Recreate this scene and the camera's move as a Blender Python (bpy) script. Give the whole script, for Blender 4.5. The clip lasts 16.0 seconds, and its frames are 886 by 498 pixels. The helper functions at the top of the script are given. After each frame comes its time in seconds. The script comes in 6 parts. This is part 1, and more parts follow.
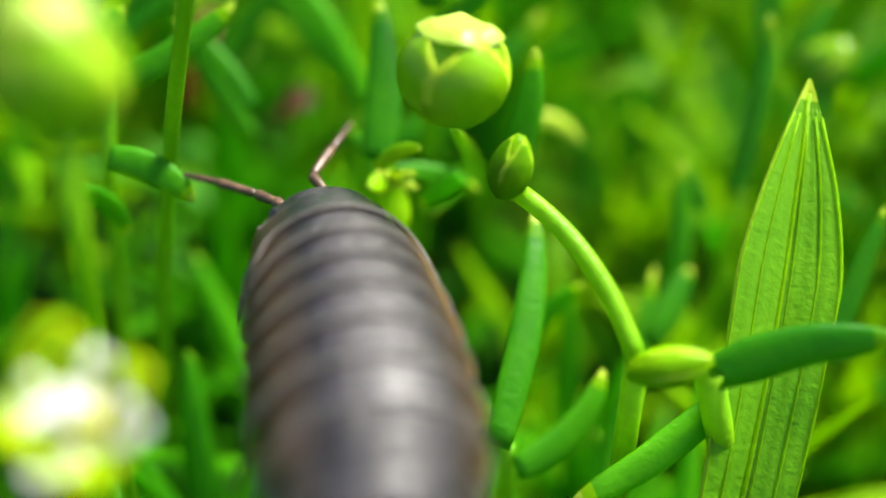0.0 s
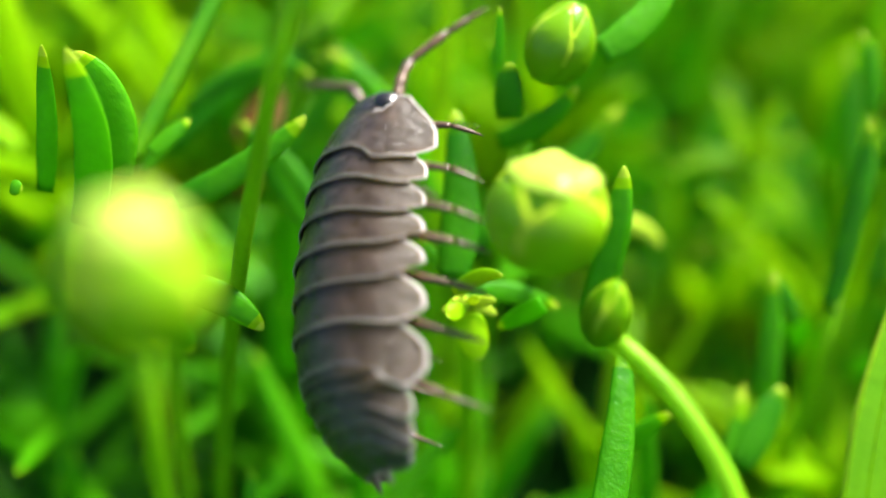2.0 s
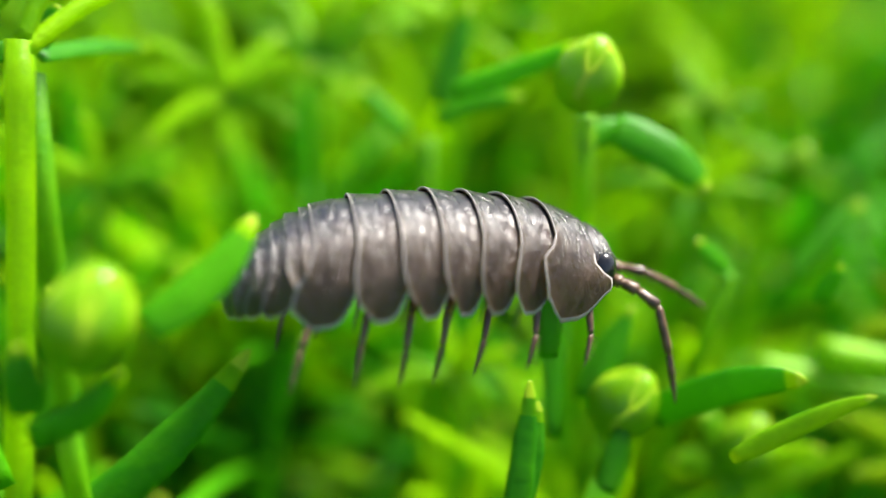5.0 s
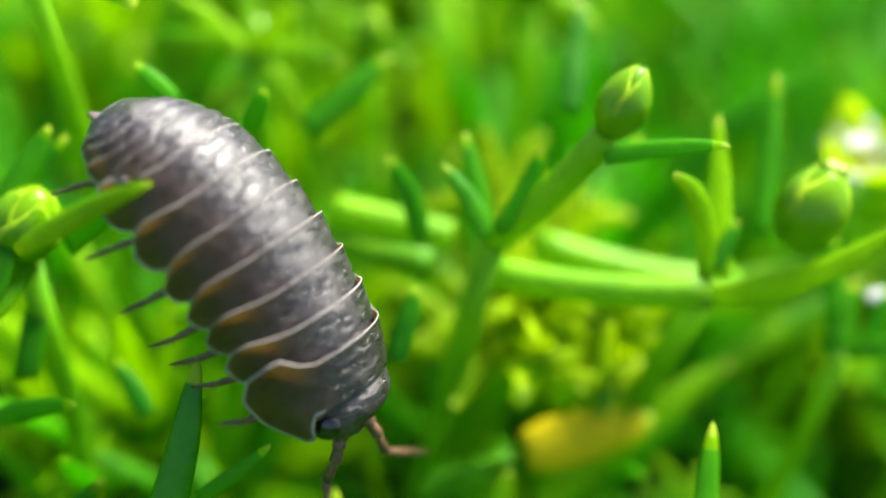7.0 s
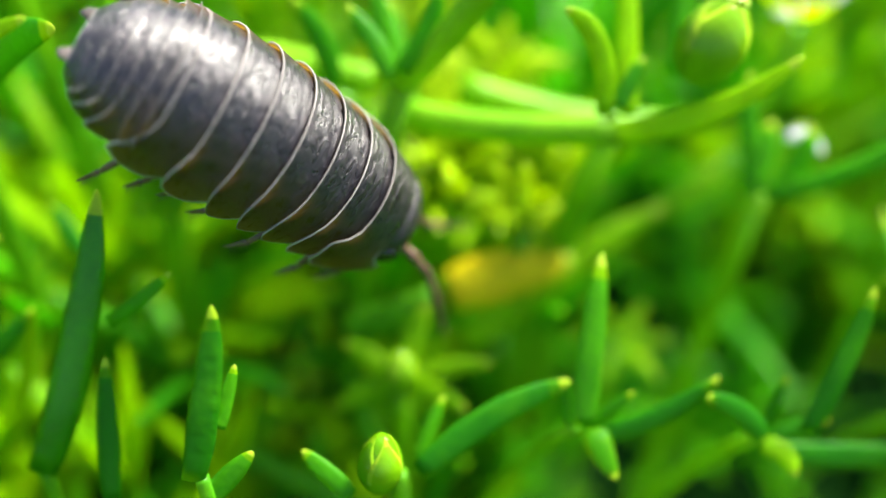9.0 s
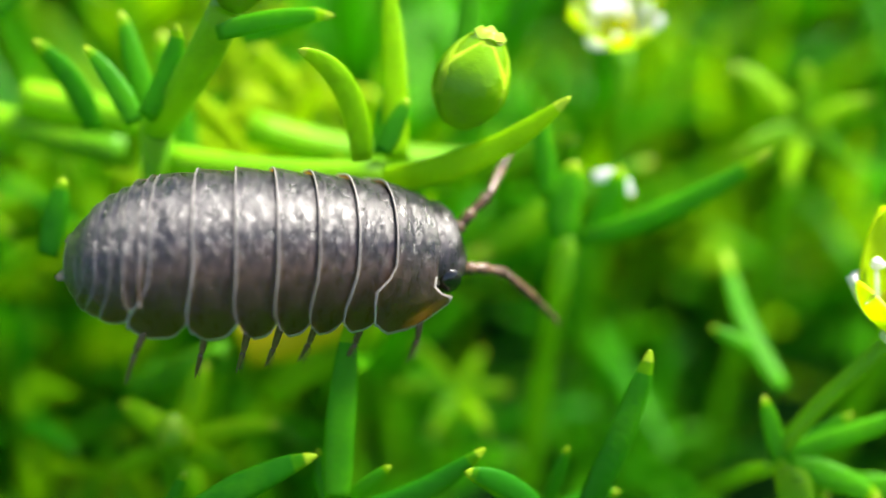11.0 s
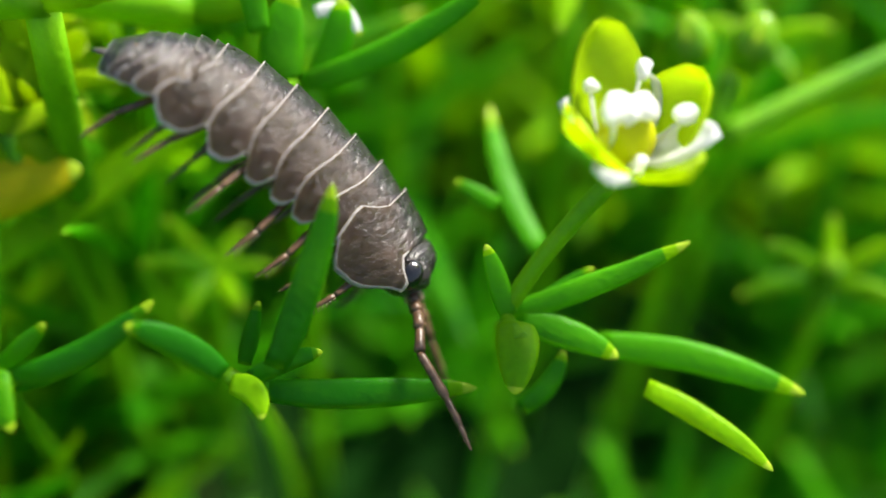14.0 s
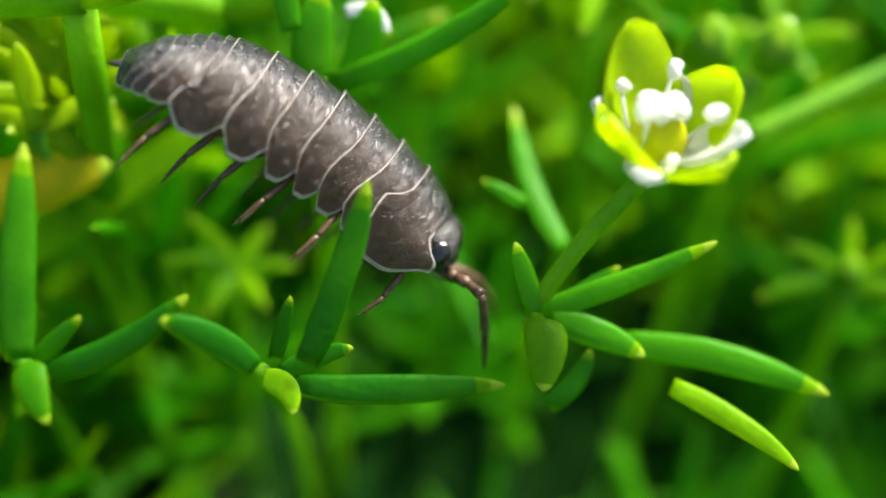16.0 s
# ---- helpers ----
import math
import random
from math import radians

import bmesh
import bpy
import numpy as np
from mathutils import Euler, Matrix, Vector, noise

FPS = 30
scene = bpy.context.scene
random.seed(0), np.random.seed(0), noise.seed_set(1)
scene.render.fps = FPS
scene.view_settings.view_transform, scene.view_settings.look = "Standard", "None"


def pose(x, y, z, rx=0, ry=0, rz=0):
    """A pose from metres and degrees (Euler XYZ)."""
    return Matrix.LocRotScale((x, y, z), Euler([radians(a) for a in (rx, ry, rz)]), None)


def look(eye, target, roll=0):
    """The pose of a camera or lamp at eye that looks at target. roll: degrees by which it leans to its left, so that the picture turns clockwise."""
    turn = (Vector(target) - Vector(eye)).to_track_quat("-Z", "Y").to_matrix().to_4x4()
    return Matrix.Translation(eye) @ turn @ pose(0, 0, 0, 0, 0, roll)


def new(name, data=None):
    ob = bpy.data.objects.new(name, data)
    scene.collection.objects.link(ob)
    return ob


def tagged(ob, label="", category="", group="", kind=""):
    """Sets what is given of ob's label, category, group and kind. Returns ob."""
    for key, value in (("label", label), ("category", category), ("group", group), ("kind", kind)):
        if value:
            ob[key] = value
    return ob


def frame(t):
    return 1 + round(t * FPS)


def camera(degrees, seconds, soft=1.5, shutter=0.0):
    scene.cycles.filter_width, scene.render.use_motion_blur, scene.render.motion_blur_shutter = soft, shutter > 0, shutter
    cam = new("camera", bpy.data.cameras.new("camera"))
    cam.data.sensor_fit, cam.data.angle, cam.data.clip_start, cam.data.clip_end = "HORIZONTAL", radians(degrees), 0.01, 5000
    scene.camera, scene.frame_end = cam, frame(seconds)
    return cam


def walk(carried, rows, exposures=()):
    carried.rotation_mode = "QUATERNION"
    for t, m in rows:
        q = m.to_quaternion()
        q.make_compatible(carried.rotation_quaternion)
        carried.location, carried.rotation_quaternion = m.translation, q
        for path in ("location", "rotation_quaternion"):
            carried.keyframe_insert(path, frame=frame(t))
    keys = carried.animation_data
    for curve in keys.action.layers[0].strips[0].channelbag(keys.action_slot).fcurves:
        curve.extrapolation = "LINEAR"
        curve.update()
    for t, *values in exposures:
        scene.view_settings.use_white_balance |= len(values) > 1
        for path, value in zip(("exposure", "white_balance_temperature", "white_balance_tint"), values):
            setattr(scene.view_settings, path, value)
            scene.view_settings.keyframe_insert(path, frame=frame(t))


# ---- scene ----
cam = camera(53.3, 16.0, soft=1.4, shutter=0.5)
cam.data.dof.use_dof = True
cam.data.dof.focus_distance = 0.0271
cam.data.dof.aperture_fstop = 16.0

PATH = [
    (0, (-0.00000, 0.00000, 0.05200), (-0.00000, 0.02298, 0.03272), 0.00),
    (0.5, (-0.00069, 0.00115, 0.05242), (-0.00086, 0.02402, 0.03301), 0.04),
    (1, (-0.00149, 0.00213, 0.05276), (-0.00199, 0.02500, 0.03335), -0.45),
    (1.5, (-0.00166, 0.00305, 0.05290), (-0.00260, 0.02612, 0.03376), -0.84),
    (2, (-0.00157, 0.00383, 0.05382), (-0.00271, 0.02706, 0.03486), -1.29),
    (2.5, (-0.00126, 0.00435, 0.05409), (-0.00252, 0.02767, 0.03526), -1.70),
    (3, (-0.00001, 0.00609, 0.05569), (-0.00108, 0.03010, 0.03773), -1.61),
    (3.5, (0.00215, 0.00844, 0.05625), (0.00128, 0.03276, 0.03870), -2.20),
    (4, (0.00560, 0.01181, 0.05611), (0.00606, 0.03634, 0.03883), -0.83),
    (4.2, (0.00584, 0.01296, 0.05581), (0.00684, 0.03751, 0.03860), -0.38),
    (6.3, (0.01911, 0.01357, 0.05076), (0.02377, 0.03888, 0.03534), 6.87),
    (6.5, (0.02189, 0.01187, 0.05009), (0.02611, 0.03729, 0.03472), 6.25),
    (7, (0.02824, 0.00986, 0.04977), (0.03132, 0.03453, 0.03297), 5.67),
    (7.5, (0.02810, 0.00851, 0.04913), (0.03154, 0.03173, 0.03045), 5.47),
    (8, (0.02888, 0.00815, 0.04940), (0.03187, 0.03089, 0.03006), 5.72),
    (8.2, (0.02961, 0.00783, 0.04919), (0.03240, 0.03029, 0.02951), 5.45),
    (10.3, (0.03813, 0.00959, 0.05036), (0.03837, 0.03169, 0.03007), 1.22),
    (10.5, (0.03863, 0.01016, 0.05003), (0.03961, 0.03248, 0.03000), 2.65),
    (11, (0.04246, 0.01075, 0.04945), (0.04349, 0.03309, 0.02945), 1.80),
    (11.5, (0.04453, 0.01056, 0.04842), (0.04546, 0.03321, 0.02877), 0.84),
    (12, (0.04645, 0.01077, 0.04690), (0.04737, 0.03295, 0.02672), 0.73),
    (12.5, (0.04760, 0.01146, 0.04639), (0.04916, 0.03317, 0.02574), 1.85),
    (13, (0.04892, 0.01123, 0.04580), (0.05102, 0.03247, 0.02472), 2.94),
    (13.5, (0.04966, 0.01113, 0.04530), (0.05199, 0.03231, 0.02418), 3.24),
    (14, (0.05075, 0.01054, 0.04499), (0.05348, 0.03150, 0.02370), 4.26),
    (14.5, (0.05105, 0.01035, 0.04481), (0.05406, 0.03102, 0.02327), 4.78),
    (15, (0.05096, 0.01021, 0.04461), (0.05390, 0.03089, 0.02308), 4.71),
    (15.5, (0.05058, 0.01022, 0.04471), (0.05354, 0.03069, 0.02297), 5.02),
    (16, (0.04981, 0.01024, 0.04489), (0.05253, 0.03137, 0.02377), 4.63),
]
walk(cam, [(t, look(eye, target, roll)) for t, eye, target, roll in PATH],
     [(0.0, 1.50), (0.5, 1.30), (1.2, 1.6), (2.0, 1.70), (3.5, 1.65), (4.2, 1.6), (7.0, 1.75), (8.2, 1.95), (10.5, 1.85), (11.0, 1.8), (11.5, 1.42), (12.0, 1.42), (13.5, 1.44), (16.0, 1.44)])

# ---------------------------------------------------------------- light
SUN_ELEVATION, SUN_AZIMUTH = 54.0, 50.0
world = bpy.data.worlds.new("sky")
scene.world = world
world.use_nodes = True
wn = world.node_tree.nodes
sky = wn.new("ShaderNodeTexSky")
sky.sky_type = "NISHITA"
sky.sun_disc = False
sky.sun_elevation = radians(SUN_ELEVATION)
sky.sun_rotation = radians(SUN_AZIMUTH)
sky.air_density, sky.dust_density = 1.0, 2.5
world.node_tree.links.new(sky.outputs[0], wn["Background"].inputs[0])
wn["Background"].inputs[1].default_value = 0.08
sun_data = bpy.data.lights.new("sun", "SUN")
sun_data.energy, sun_data.angle, sun_data.color = 4.7, radians(18), (1.0, 0.95, 0.86)
sun = new("sun", sun_data)
sun_way = Vector((math.sin(radians(SUN_AZIMUTH)) * math.cos(radians(SUN_ELEVATION)),
                  math.cos(radians(SUN_AZIMUTH)) * math.cos(radians(SUN_ELEVATION)), math.sin(radians(SUN_ELEVATION))))
sun.matrix_world = look(tuple(sun_way * 5), (0, 0, 0))

# ---------------------------------------------------------------- materials
def material(name):
    m = bpy.data.materials.new(name)
    m.use_nodes = True
    return m, m.node_tree.nodes, m.node_tree.links, m.node_tree.nodes["Principled BSDF"]


def noise_node(n, l, scale, detail=3.0, rough=0.6, coords="Object"):
    co = n.new("ShaderNodeTexCoord")
    t = n.new("ShaderNodeTexNoise")
    t.inputs["Scale"].default_value, t.inputs["Detail"].default_value, t.inputs["Roughness"].default_value = scale, detail, rough
    l.new(co.outputs[coords], t.inputs["Vector"])
    return t


def ramp(n, l, source, stops):
    r = n.new("ShaderNodeValToRGB")
    while len(r.color_ramp.elements) < len(stops):
        r.color_ramp.elements.new(0.5)
    for e, (p, c) in zip(r.color_ramp.elements, stops):
        e.position, e.color = p, (*c, 1)
    l.new(source, r.inputs[0])
    return r


def bump(n, l, bsdf, height, strength, distance):
    b = n.new("ShaderNodeBump")
    b.inputs["Strength"].default_value, b.inputs["Distance"].default_value = strength, distance
    l.new(height, b.inputs["Height"])
    l.new(b.outputs[0], bsdf.inputs["Normal"])


def leaf_material(name, dark, light, glow, rough=0.34, through_share=0.42, shine=0.25):
    """Thin green tissue: a reflecting skin over a share of light that passes through."""
    m, n, l, p = material(name)
    big = noise_node(n, l, 380.0)
    fine = noise_node(n, l, 4200.0, 2.0)
    mix = n.new("ShaderNodeMath")
    mix.operation = "ADD"
    half = n.new("ShaderNodeMath")
    half.operation, half.inputs[1].default_value = "MULTIPLY", 0.35
    l.new(fine.outputs[0], half.inputs[0])
    l.new(big.outputs[0], mix.inputs[0])
    l.new(half.outputs[0], mix.inputs[1])
    vary = n.new("ShaderNodeMath")
    vary.operation = "MULTIPLY_ADD"
    both = n.new("ShaderNodeMath")
    both.operation = "ADD"
    l.new(n.new("ShaderNodeNewGeometry").outputs["Random Per Island"], both.inputs[0])
    l.new(n.new("ShaderNodeObjectInfo").outputs["Random"], both.inputs[1])
    wrap = n.new("ShaderNodeMath")
    wrap.operation = "FRACT"
    l.new(both.outputs[0], wrap.inputs[0])
    l.new(wrap.outputs[0], vary.inputs[0])
    vary.inputs[1].default_value = 0.6
    patch = noise_node(n, l, 55.0, 1.0)
    wide = n.new("ShaderNodeMath")
    wide.operation, wide.inputs[1].default_value = "MULTIPLY_ADD", 1.1
    l.new(patch.outputs[0], wide.inputs[0])
    l.new(mix.outputs[0], wide.inputs[2])
    shift = n.new("ShaderNodeMath")
    shift.operation, shift.inputs[1].default_value = "SUBTRACT", 1.0
    l.new(wide.outputs[0], shift.inputs[0])
    l.new(shift.outputs[0], vary.inputs[2])
    r = ramp(n, l, vary.outputs[0], [(0.15, dark), (0.85, light)])
    l.new(r.outputs[0], p.inputs["Base Color"])
    p.inputs["Roughness"].default_value = rough
    p.inputs["Specular IOR Level"].default_value = shine
    bump(n, l, p, fine.outputs[0], 0.5, 0.00009)
    tr = n.new("ShaderNodeBsdfTranslucent")
    g = ramp(n, l, vary.outputs[0], [(0.15, tuple(c * 0.7 for c in glow)), (0.85, glow)])
    l.new(g.outputs[0], tr.inputs[0])
    ms = n.new("ShaderNodeMixShader")
    ms.inputs[0].default_value = through_share
    l.new(p.outputs[0], ms.inputs[1])
    l.new(tr.outputs[0], ms.inputs[2])
    l.new(ms.outputs[0], n["Material Output"].inputs[0])
    return m


LEAF = leaf_material("pearlwort_leaf", (0.018, 0.17, 0.003), (0.095, 0.38, 0.003), (0.25, 0.74, 0.003), 0.40, 0.52, 0.20)
LEAF_WET = leaf_material("glossy_pearlwort_leaf", (0.018, 0.17, 0.003), (0.095, 0.38, 0.003), (0.25, 0.74, 0.003), 0.20, 0.52, 0.45)
# young leaves; also paints backlight on a tall stalk and lightens one leaf
LEAF_YOUNG_LIT = leaf_material("young_and_lit_leaf", (0.03, 0.22, 0.002), (0.32, 0.60, 0.002), (0.64, 0.92, 0.002), 0.42, 0.58, 0.14)
LEAF_TIP = leaf_material("pale_leaf_tip", (0.36, 0.56, 0.015), (0.52, 0.68, 0.05), (0.7, 0.85, 0.03))
STEM = leaf_material("pearlwort_stem", (0.05, 0.26, 0.002), (0.22, 0.50, 0.003), (0.45, 0.8, 0.004), 0.45, 0.35)
BUD = leaf_material("flower_bud", (0.13, 0.40, 0.003), (0.30, 0.58, 0.005), (0.62, 0.90, 0.004), 0.26, 0.50, 0.5)
BUD_RIM = leaf_material("sepal_rim", (0.30, 0.54, 0.01), (0.50, 0.68, 0.03), (0.7, 0.9, 0.02), 0.35, 0.4)
SEPAL = leaf_material("sepal", (0.44, 0.66, 0.003), (0.60, 0.78, 0.005), (0.80, 0.96, 0.004), 0.35, 0.55)
PETAL = leaf_material("white_petal", (0.78, 0.79, 0.76), (0.88, 0.88, 0.86), (0.88, 0.88, 0.85), 0.5, 0.5)
GRASS = leaf_material("grass_blade", (0.05, 0.24, 0.003), (0.15, 0.40, 0.004), (0.36, 0.66, 0.004), 0.4)
BROWN = leaf_material("brown_leaf", (0.08, 0.025, 0.004), (0.26, 0.085, 0.008), (0.25, 0.08, 0.005), 0.6, 0.2)
YELLOW = leaf_material("withered_leaf", (0.74, 0.60, 0.004), (0.88, 0.76, 0.006), (0.96, 0.86, 0.006), 0.5, 0.5)
STRAW = leaf_material("yellowing_leaf", (0.24, 0.44, 0.003), (0.45, 0.62, 0.004), (0.74, 0.92, 0.003), 0.45, 0.55, 0.14)
# petal tips, pale enough to paint the bright highlight on bud tops too
PALE = leaf_material("pale_petal_tip_and_highlight", (0.34, 0.57, 0.03), (0.52, 0.70, 0.09), (0.72, 0.90, 0.08), 0.35, 0.4, 0.4)
OVARY = leaf_material("ovary", (0.55, 0.58, 0.004), (0.66, 0.66, 0.008), (0.75, 0.75, 0.004), 0.4)


def soil_material():
    m, n, l, p = material("mossy_soil")
    a, b = noise_node(n, l, 90.0, 6.0), noise_node(n, l, 900.0, 4.0)
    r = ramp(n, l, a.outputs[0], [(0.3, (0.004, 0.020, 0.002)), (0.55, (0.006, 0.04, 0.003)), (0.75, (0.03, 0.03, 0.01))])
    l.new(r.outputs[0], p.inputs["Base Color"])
    p.inputs["Roughness"].default_value, p.inputs["Specular IOR Level"].default_value = 0.95, 0.08
    bump(n, l, p, b.outputs[0], 0.8, 0.001)
    return m


SOIL = soil_material()


def shell_material():
    """Dark mottled plates, glossy with fine wrinkles; the side lobes are brown and let some light through."""
    m, n, l, p = material("woodlouse_shell")
    a, b, c = noise_node(n, l, 700.0, 5.0, 0.65), noise_node(n, l, 3000.0, 5.0, 0.68), noise_node(n, l, 9000.0, 2.0)
    b.inputs["Distortion"].default_value = 0.6
    drawn = n.new("ShaderNodeVectorMath")
    drawn.operation, drawn.inputs[1].default_value = "MULTIPLY", (1.5, 0.55, 0.8)
    l.new(n.new("ShaderNodeTexCoord").outputs["Object"], drawn.inputs[0])
    l.new(drawn.outputs[0], b.inputs["Vector"])
    blotch = n.new("ShaderNodeMath")
    blotch.operation, blotch.inputs[1].default_value = "MULTIPLY_ADD", 0.55
    l.new(b.outputs[0], blotch.inputs[0])
    half = n.new("ShaderNodeMath")
    half.operation, half.inputs[1].default_value = "MULTIPLY", 0.45
    l.new(a.outputs[0], half.inputs[0])
    l.new(half.outputs[0], blotch.inputs[2])
    back = ramp(n, l, blotch.outputs[0], [(0.38, (0.004, 0.0026, 0.003)), (0.50, (0.012, 0.0084, 0.0095)), (0.62, (0.044, 0.033, 0.040))])
    side = ramp(n, l, blotch.outputs[0], [(0.38, (0.015, 0.0085, 0.0065)), (0.62, (0.105, 0.067, 0.052))])
    axes = n.new("ShaderNodeSeparateXYZ")
    l.new(n.new("ShaderNodeTexCoord").outputs["Object"], axes.inputs[0])
    off = n.new("ShaderNodeMath")
    off.operation = "ABSOLUTE"
    l.new(axes.outputs["Y"], off.inputs[0])
    wavy = n.new("ShaderNodeMath")
    wavy.operation, wavy.inputs[1].default_value = "MULTIPLY_ADD", 0.0007
    l.new(a.outputs[0], wavy.inputs[0])
    l.new(off.outputs[0], wavy.inputs[2])
    lobe = n.new("ShaderNodeMapRange")
    lobe.inputs["From Min"].default_value, lobe.inputs["From Max"].default_value = 0.0017, 0.0027
    l.new(wavy.outputs[0], lobe.inputs["Value"])
    tone = n.new("ShaderNodeMixRGB")
    l.new(lobe.outputs[0], tone.inputs[0])
    l.new(back.outputs[0], tone.inputs[1])
    l.new(side.outputs[0], tone.inputs[2])
    speck = ramp(n, l, c.outputs[0], [(0.70, (0, 0, 0)), (0.76, (1, 1, 1))])
    mix = n.new("ShaderNodeMixRGB")
    mix.inputs[2].default_value = (0.36, 0.31, 0.27, 1)
    l.new(speck.outputs[0], mix.inputs[0])
    l.new(tone.outputs[0], mix.inputs[1])
    l.new(mix.outputs[0], p.inputs["Base Color"])
    rr = ramp(n, l, b.outputs[0], [(0.3, (0.22, 0.22, 0.22)), (0.7, (0.40, 0.40, 0.40))])
    l.new(rr.outputs[0], p.inputs["Roughness"])
    p.inputs["Specular IOR Level"].default_value = 0.85
    p.inputs["Coat Weight"].default_value, p.inputs["Coat Roughness"].default_value = 0.05, 0.3
    bump(n, l, p, b.outputs[0], 1.0, 0.00011)
    glow = n.new("ShaderNodeBsdfTranslucent")
    glow.inputs[0].default_value = (0.60, 0.45, 0.11, 1)
    share = n.new("ShaderNodeMath")
    share.operation, share.inputs[1].default_value = "MULTIPLY", 0.55
    l.new(lobe.outputs[0], share.inputs[0])
    both = n.new("ShaderNodeMixShader")
    l.new(share.outputs[0], both.inputs[0])
    l.new(p.outputs[0], both.inputs[1])
    l.new(glow.outputs[0], both.inputs[2])
    l.new(both.outputs[0], n["Material Output"].inputs[0])
    return m


SHELL = shell_material()


def plain(name, dark, light, scale, rough, spec=0.5):
    m, n, l, p = material(name)
    a = noise_node(n, l, scale, 3.0)
    r = ramp(n, l, a.outputs[0], [(0.3, dark), (0.7, light)])
    l.new(r.outputs[0], p.inputs["Base Color"])
    p.inputs["Roughness"].default_value, p.inputs["Specular IOR Level"].default_value = rough, spec
    bump(n, l, p, a.outputs[0], 0.3, 0.00005)
    return m


RIM = leaf_material("pale_shell_margin", (0.36, 0.33, 0.31), (0.54, 0.50, 0.47), (0.74, 0.68, 0.56), 0.45, 0.35, 0.3)
SKIRT = leaf_material("tail_fork_shell", (0.06, 0.048, 0.042), (0.20, 0.17, 0.15), (0.40, 0.33, 0.22), 0.34, 0.34, 0.5)
BELLY = plain("woodlouse_underside", (0.14, 0.09, 0.06), (0.32, 0.23, 0.16), 1800.0, 0.55)
LIMB = plain("woodlouse_limb", (0.032, 0.017, 0.009), (0.145, 0.082, 0.044), 2600.0, 0.34)
EYE = plain("compound_eye", (0.004, 0.004, 0.004), (0.012, 0.012, 0.012), 9000.0, 0.16, 0.7)

# ---------------------------------------------------------------- building helpers
def mesh_of(bm, name, mats, smooth=True):
    me = bpy.data.meshes.new(name)
    bmesh.ops.recalc_face_normals(bm, faces=bm.faces)
    bm.to_mesh(me)
    bm.free()
    for m in mats:
        me.materials.append(m)
    if smooth:
        me.polygons.foreach_set("use_smooth", [True] * len(me.polygons))
    return me


def part(name, bm, mats, parent, label=""):
    ob = new(name, mesh_of(bm, name, mats if isinstance(mats, (list, tuple)) else [mats]))
    ob.parent = parent
    if label:
        ob["label"] = label
    return ob


def sweep(bm, points, radii, sides=8, flat=1.0, side_way=None, mats=None, cap=True, groove=0.0):
    """A tube through points; radii: half widths; flat: thickness over width; mats: material index per span."""
    rings = []
    last = None
    for i, (c, r) in enumerate(zip(points, radii)):
        ahead = (points[min(i + 1, len(points) - 1)] - points[max(i - 1, 0)]).normalized()
        if side_way is not None:
            side = side_way - ahead * side_way.dot(ahead)
        elif last is not None:
            side = last - ahead * last.dot(ahead)
        else:
            side = ahead.orthogonal()
        if side.length < 1e-6:
            side = ahead.orthogonal()
        side.normalize()
        last = side
        up = ahead.cross(side)
        rings.append([bm.verts.new(c + side * (r * math.cos(a)) + up * (r * flat * math.sin(a) * (1 - groove * max(0.0, math.sin(a)) ** 2)))
                      for a in (math.tau * k / sides for k in range(sides))])
    for i in range(len(rings) - 1):
        for k in range(sides):
            f = bm.faces.new((rings[i][k], rings[i][(k + 1) % sides], rings[i + 1][(k + 1) % sides], rings[i + 1][k]))
            if mats:
                f.material_index = mats[i]
    if cap:
        bm.faces.new(rings[0][::-1])
        f = bm.faces.new(rings[-1])
        if mats:
            f.material_index = mats[-1]
    return rings


def bow(a, b, lift, steps):
    """Points from a to b along a curve whose middle is lifted by the vector lift."""
    m = (a + b) / 2 + lift * 2
    return [a * (1 - t) ** 2 + m * 2 * t * (1 - t) + b * t * t for t in (i / steps for i in range(steps + 1))]


LEAF_SHAPE = ((0, .78), (.2, .97), (.38, 1.0), (.55, .94), (.70, .82), (.82, .66), (.90, .49), (.955, .32), (.985, .17), (1.0, .05))


def width_at(t):
    for (a, u), (b, v) in zip(LEAF_SHAPE, LEAF_SHAPE[1:]):
        if t <= b:
            return u + (v - u) * (t - a) / (b - a)
    return 0.06


def add_leaf(bm, a, b, width, lift=Vector((0, 0, 0)), flat=0.45, sides=8, steps=None, side=None, soft=False):
    """A fleshy awl-shaped leaf from a to b; the very end is the pale point."""
    ts = [t for t, _ in LEAF_SHAPE] if steps is None else [i / steps for i in range(steps)] + [0.955, 0.985, 1.0]
    ts = sorted(set(ts))
    m = (a + b) / 2 + lift * 2
    pts = [a * (1 - t) ** 2 + m * 2 * t * (1 - t) + b * t * t for t in ts]
    sweep(bm, pts, [width / 2 * width_at(t) for t in ts], sides, flat, side, [1 if t >= 0.925 else 2 if soft and t >= 0.85 else 0 for t in ts[:-1]], True, 0.75 if sides > 6 else 0.0)


def mm(x, y, z):
    return Vector((x, y, z)) * 0.001


def moss_top(x, y):
    """The height that the tips of the cushion reach."""
    xe = 0.03 + 0.06 * math.tanh((x - 0.03) / 0.06)
    return 0.0321 - 0.16 * xe + 0.10 * min(max(y, 0.0), 0.09) + 0.0022 * math.sin(x * 95 + 1) * math.cos(y * 80)


def soil_top(x, y):
    return moss_top(x, y) - 0.032 + 0.0015 * math.sin(x * 210) * math.sin(y * 190 + 2)

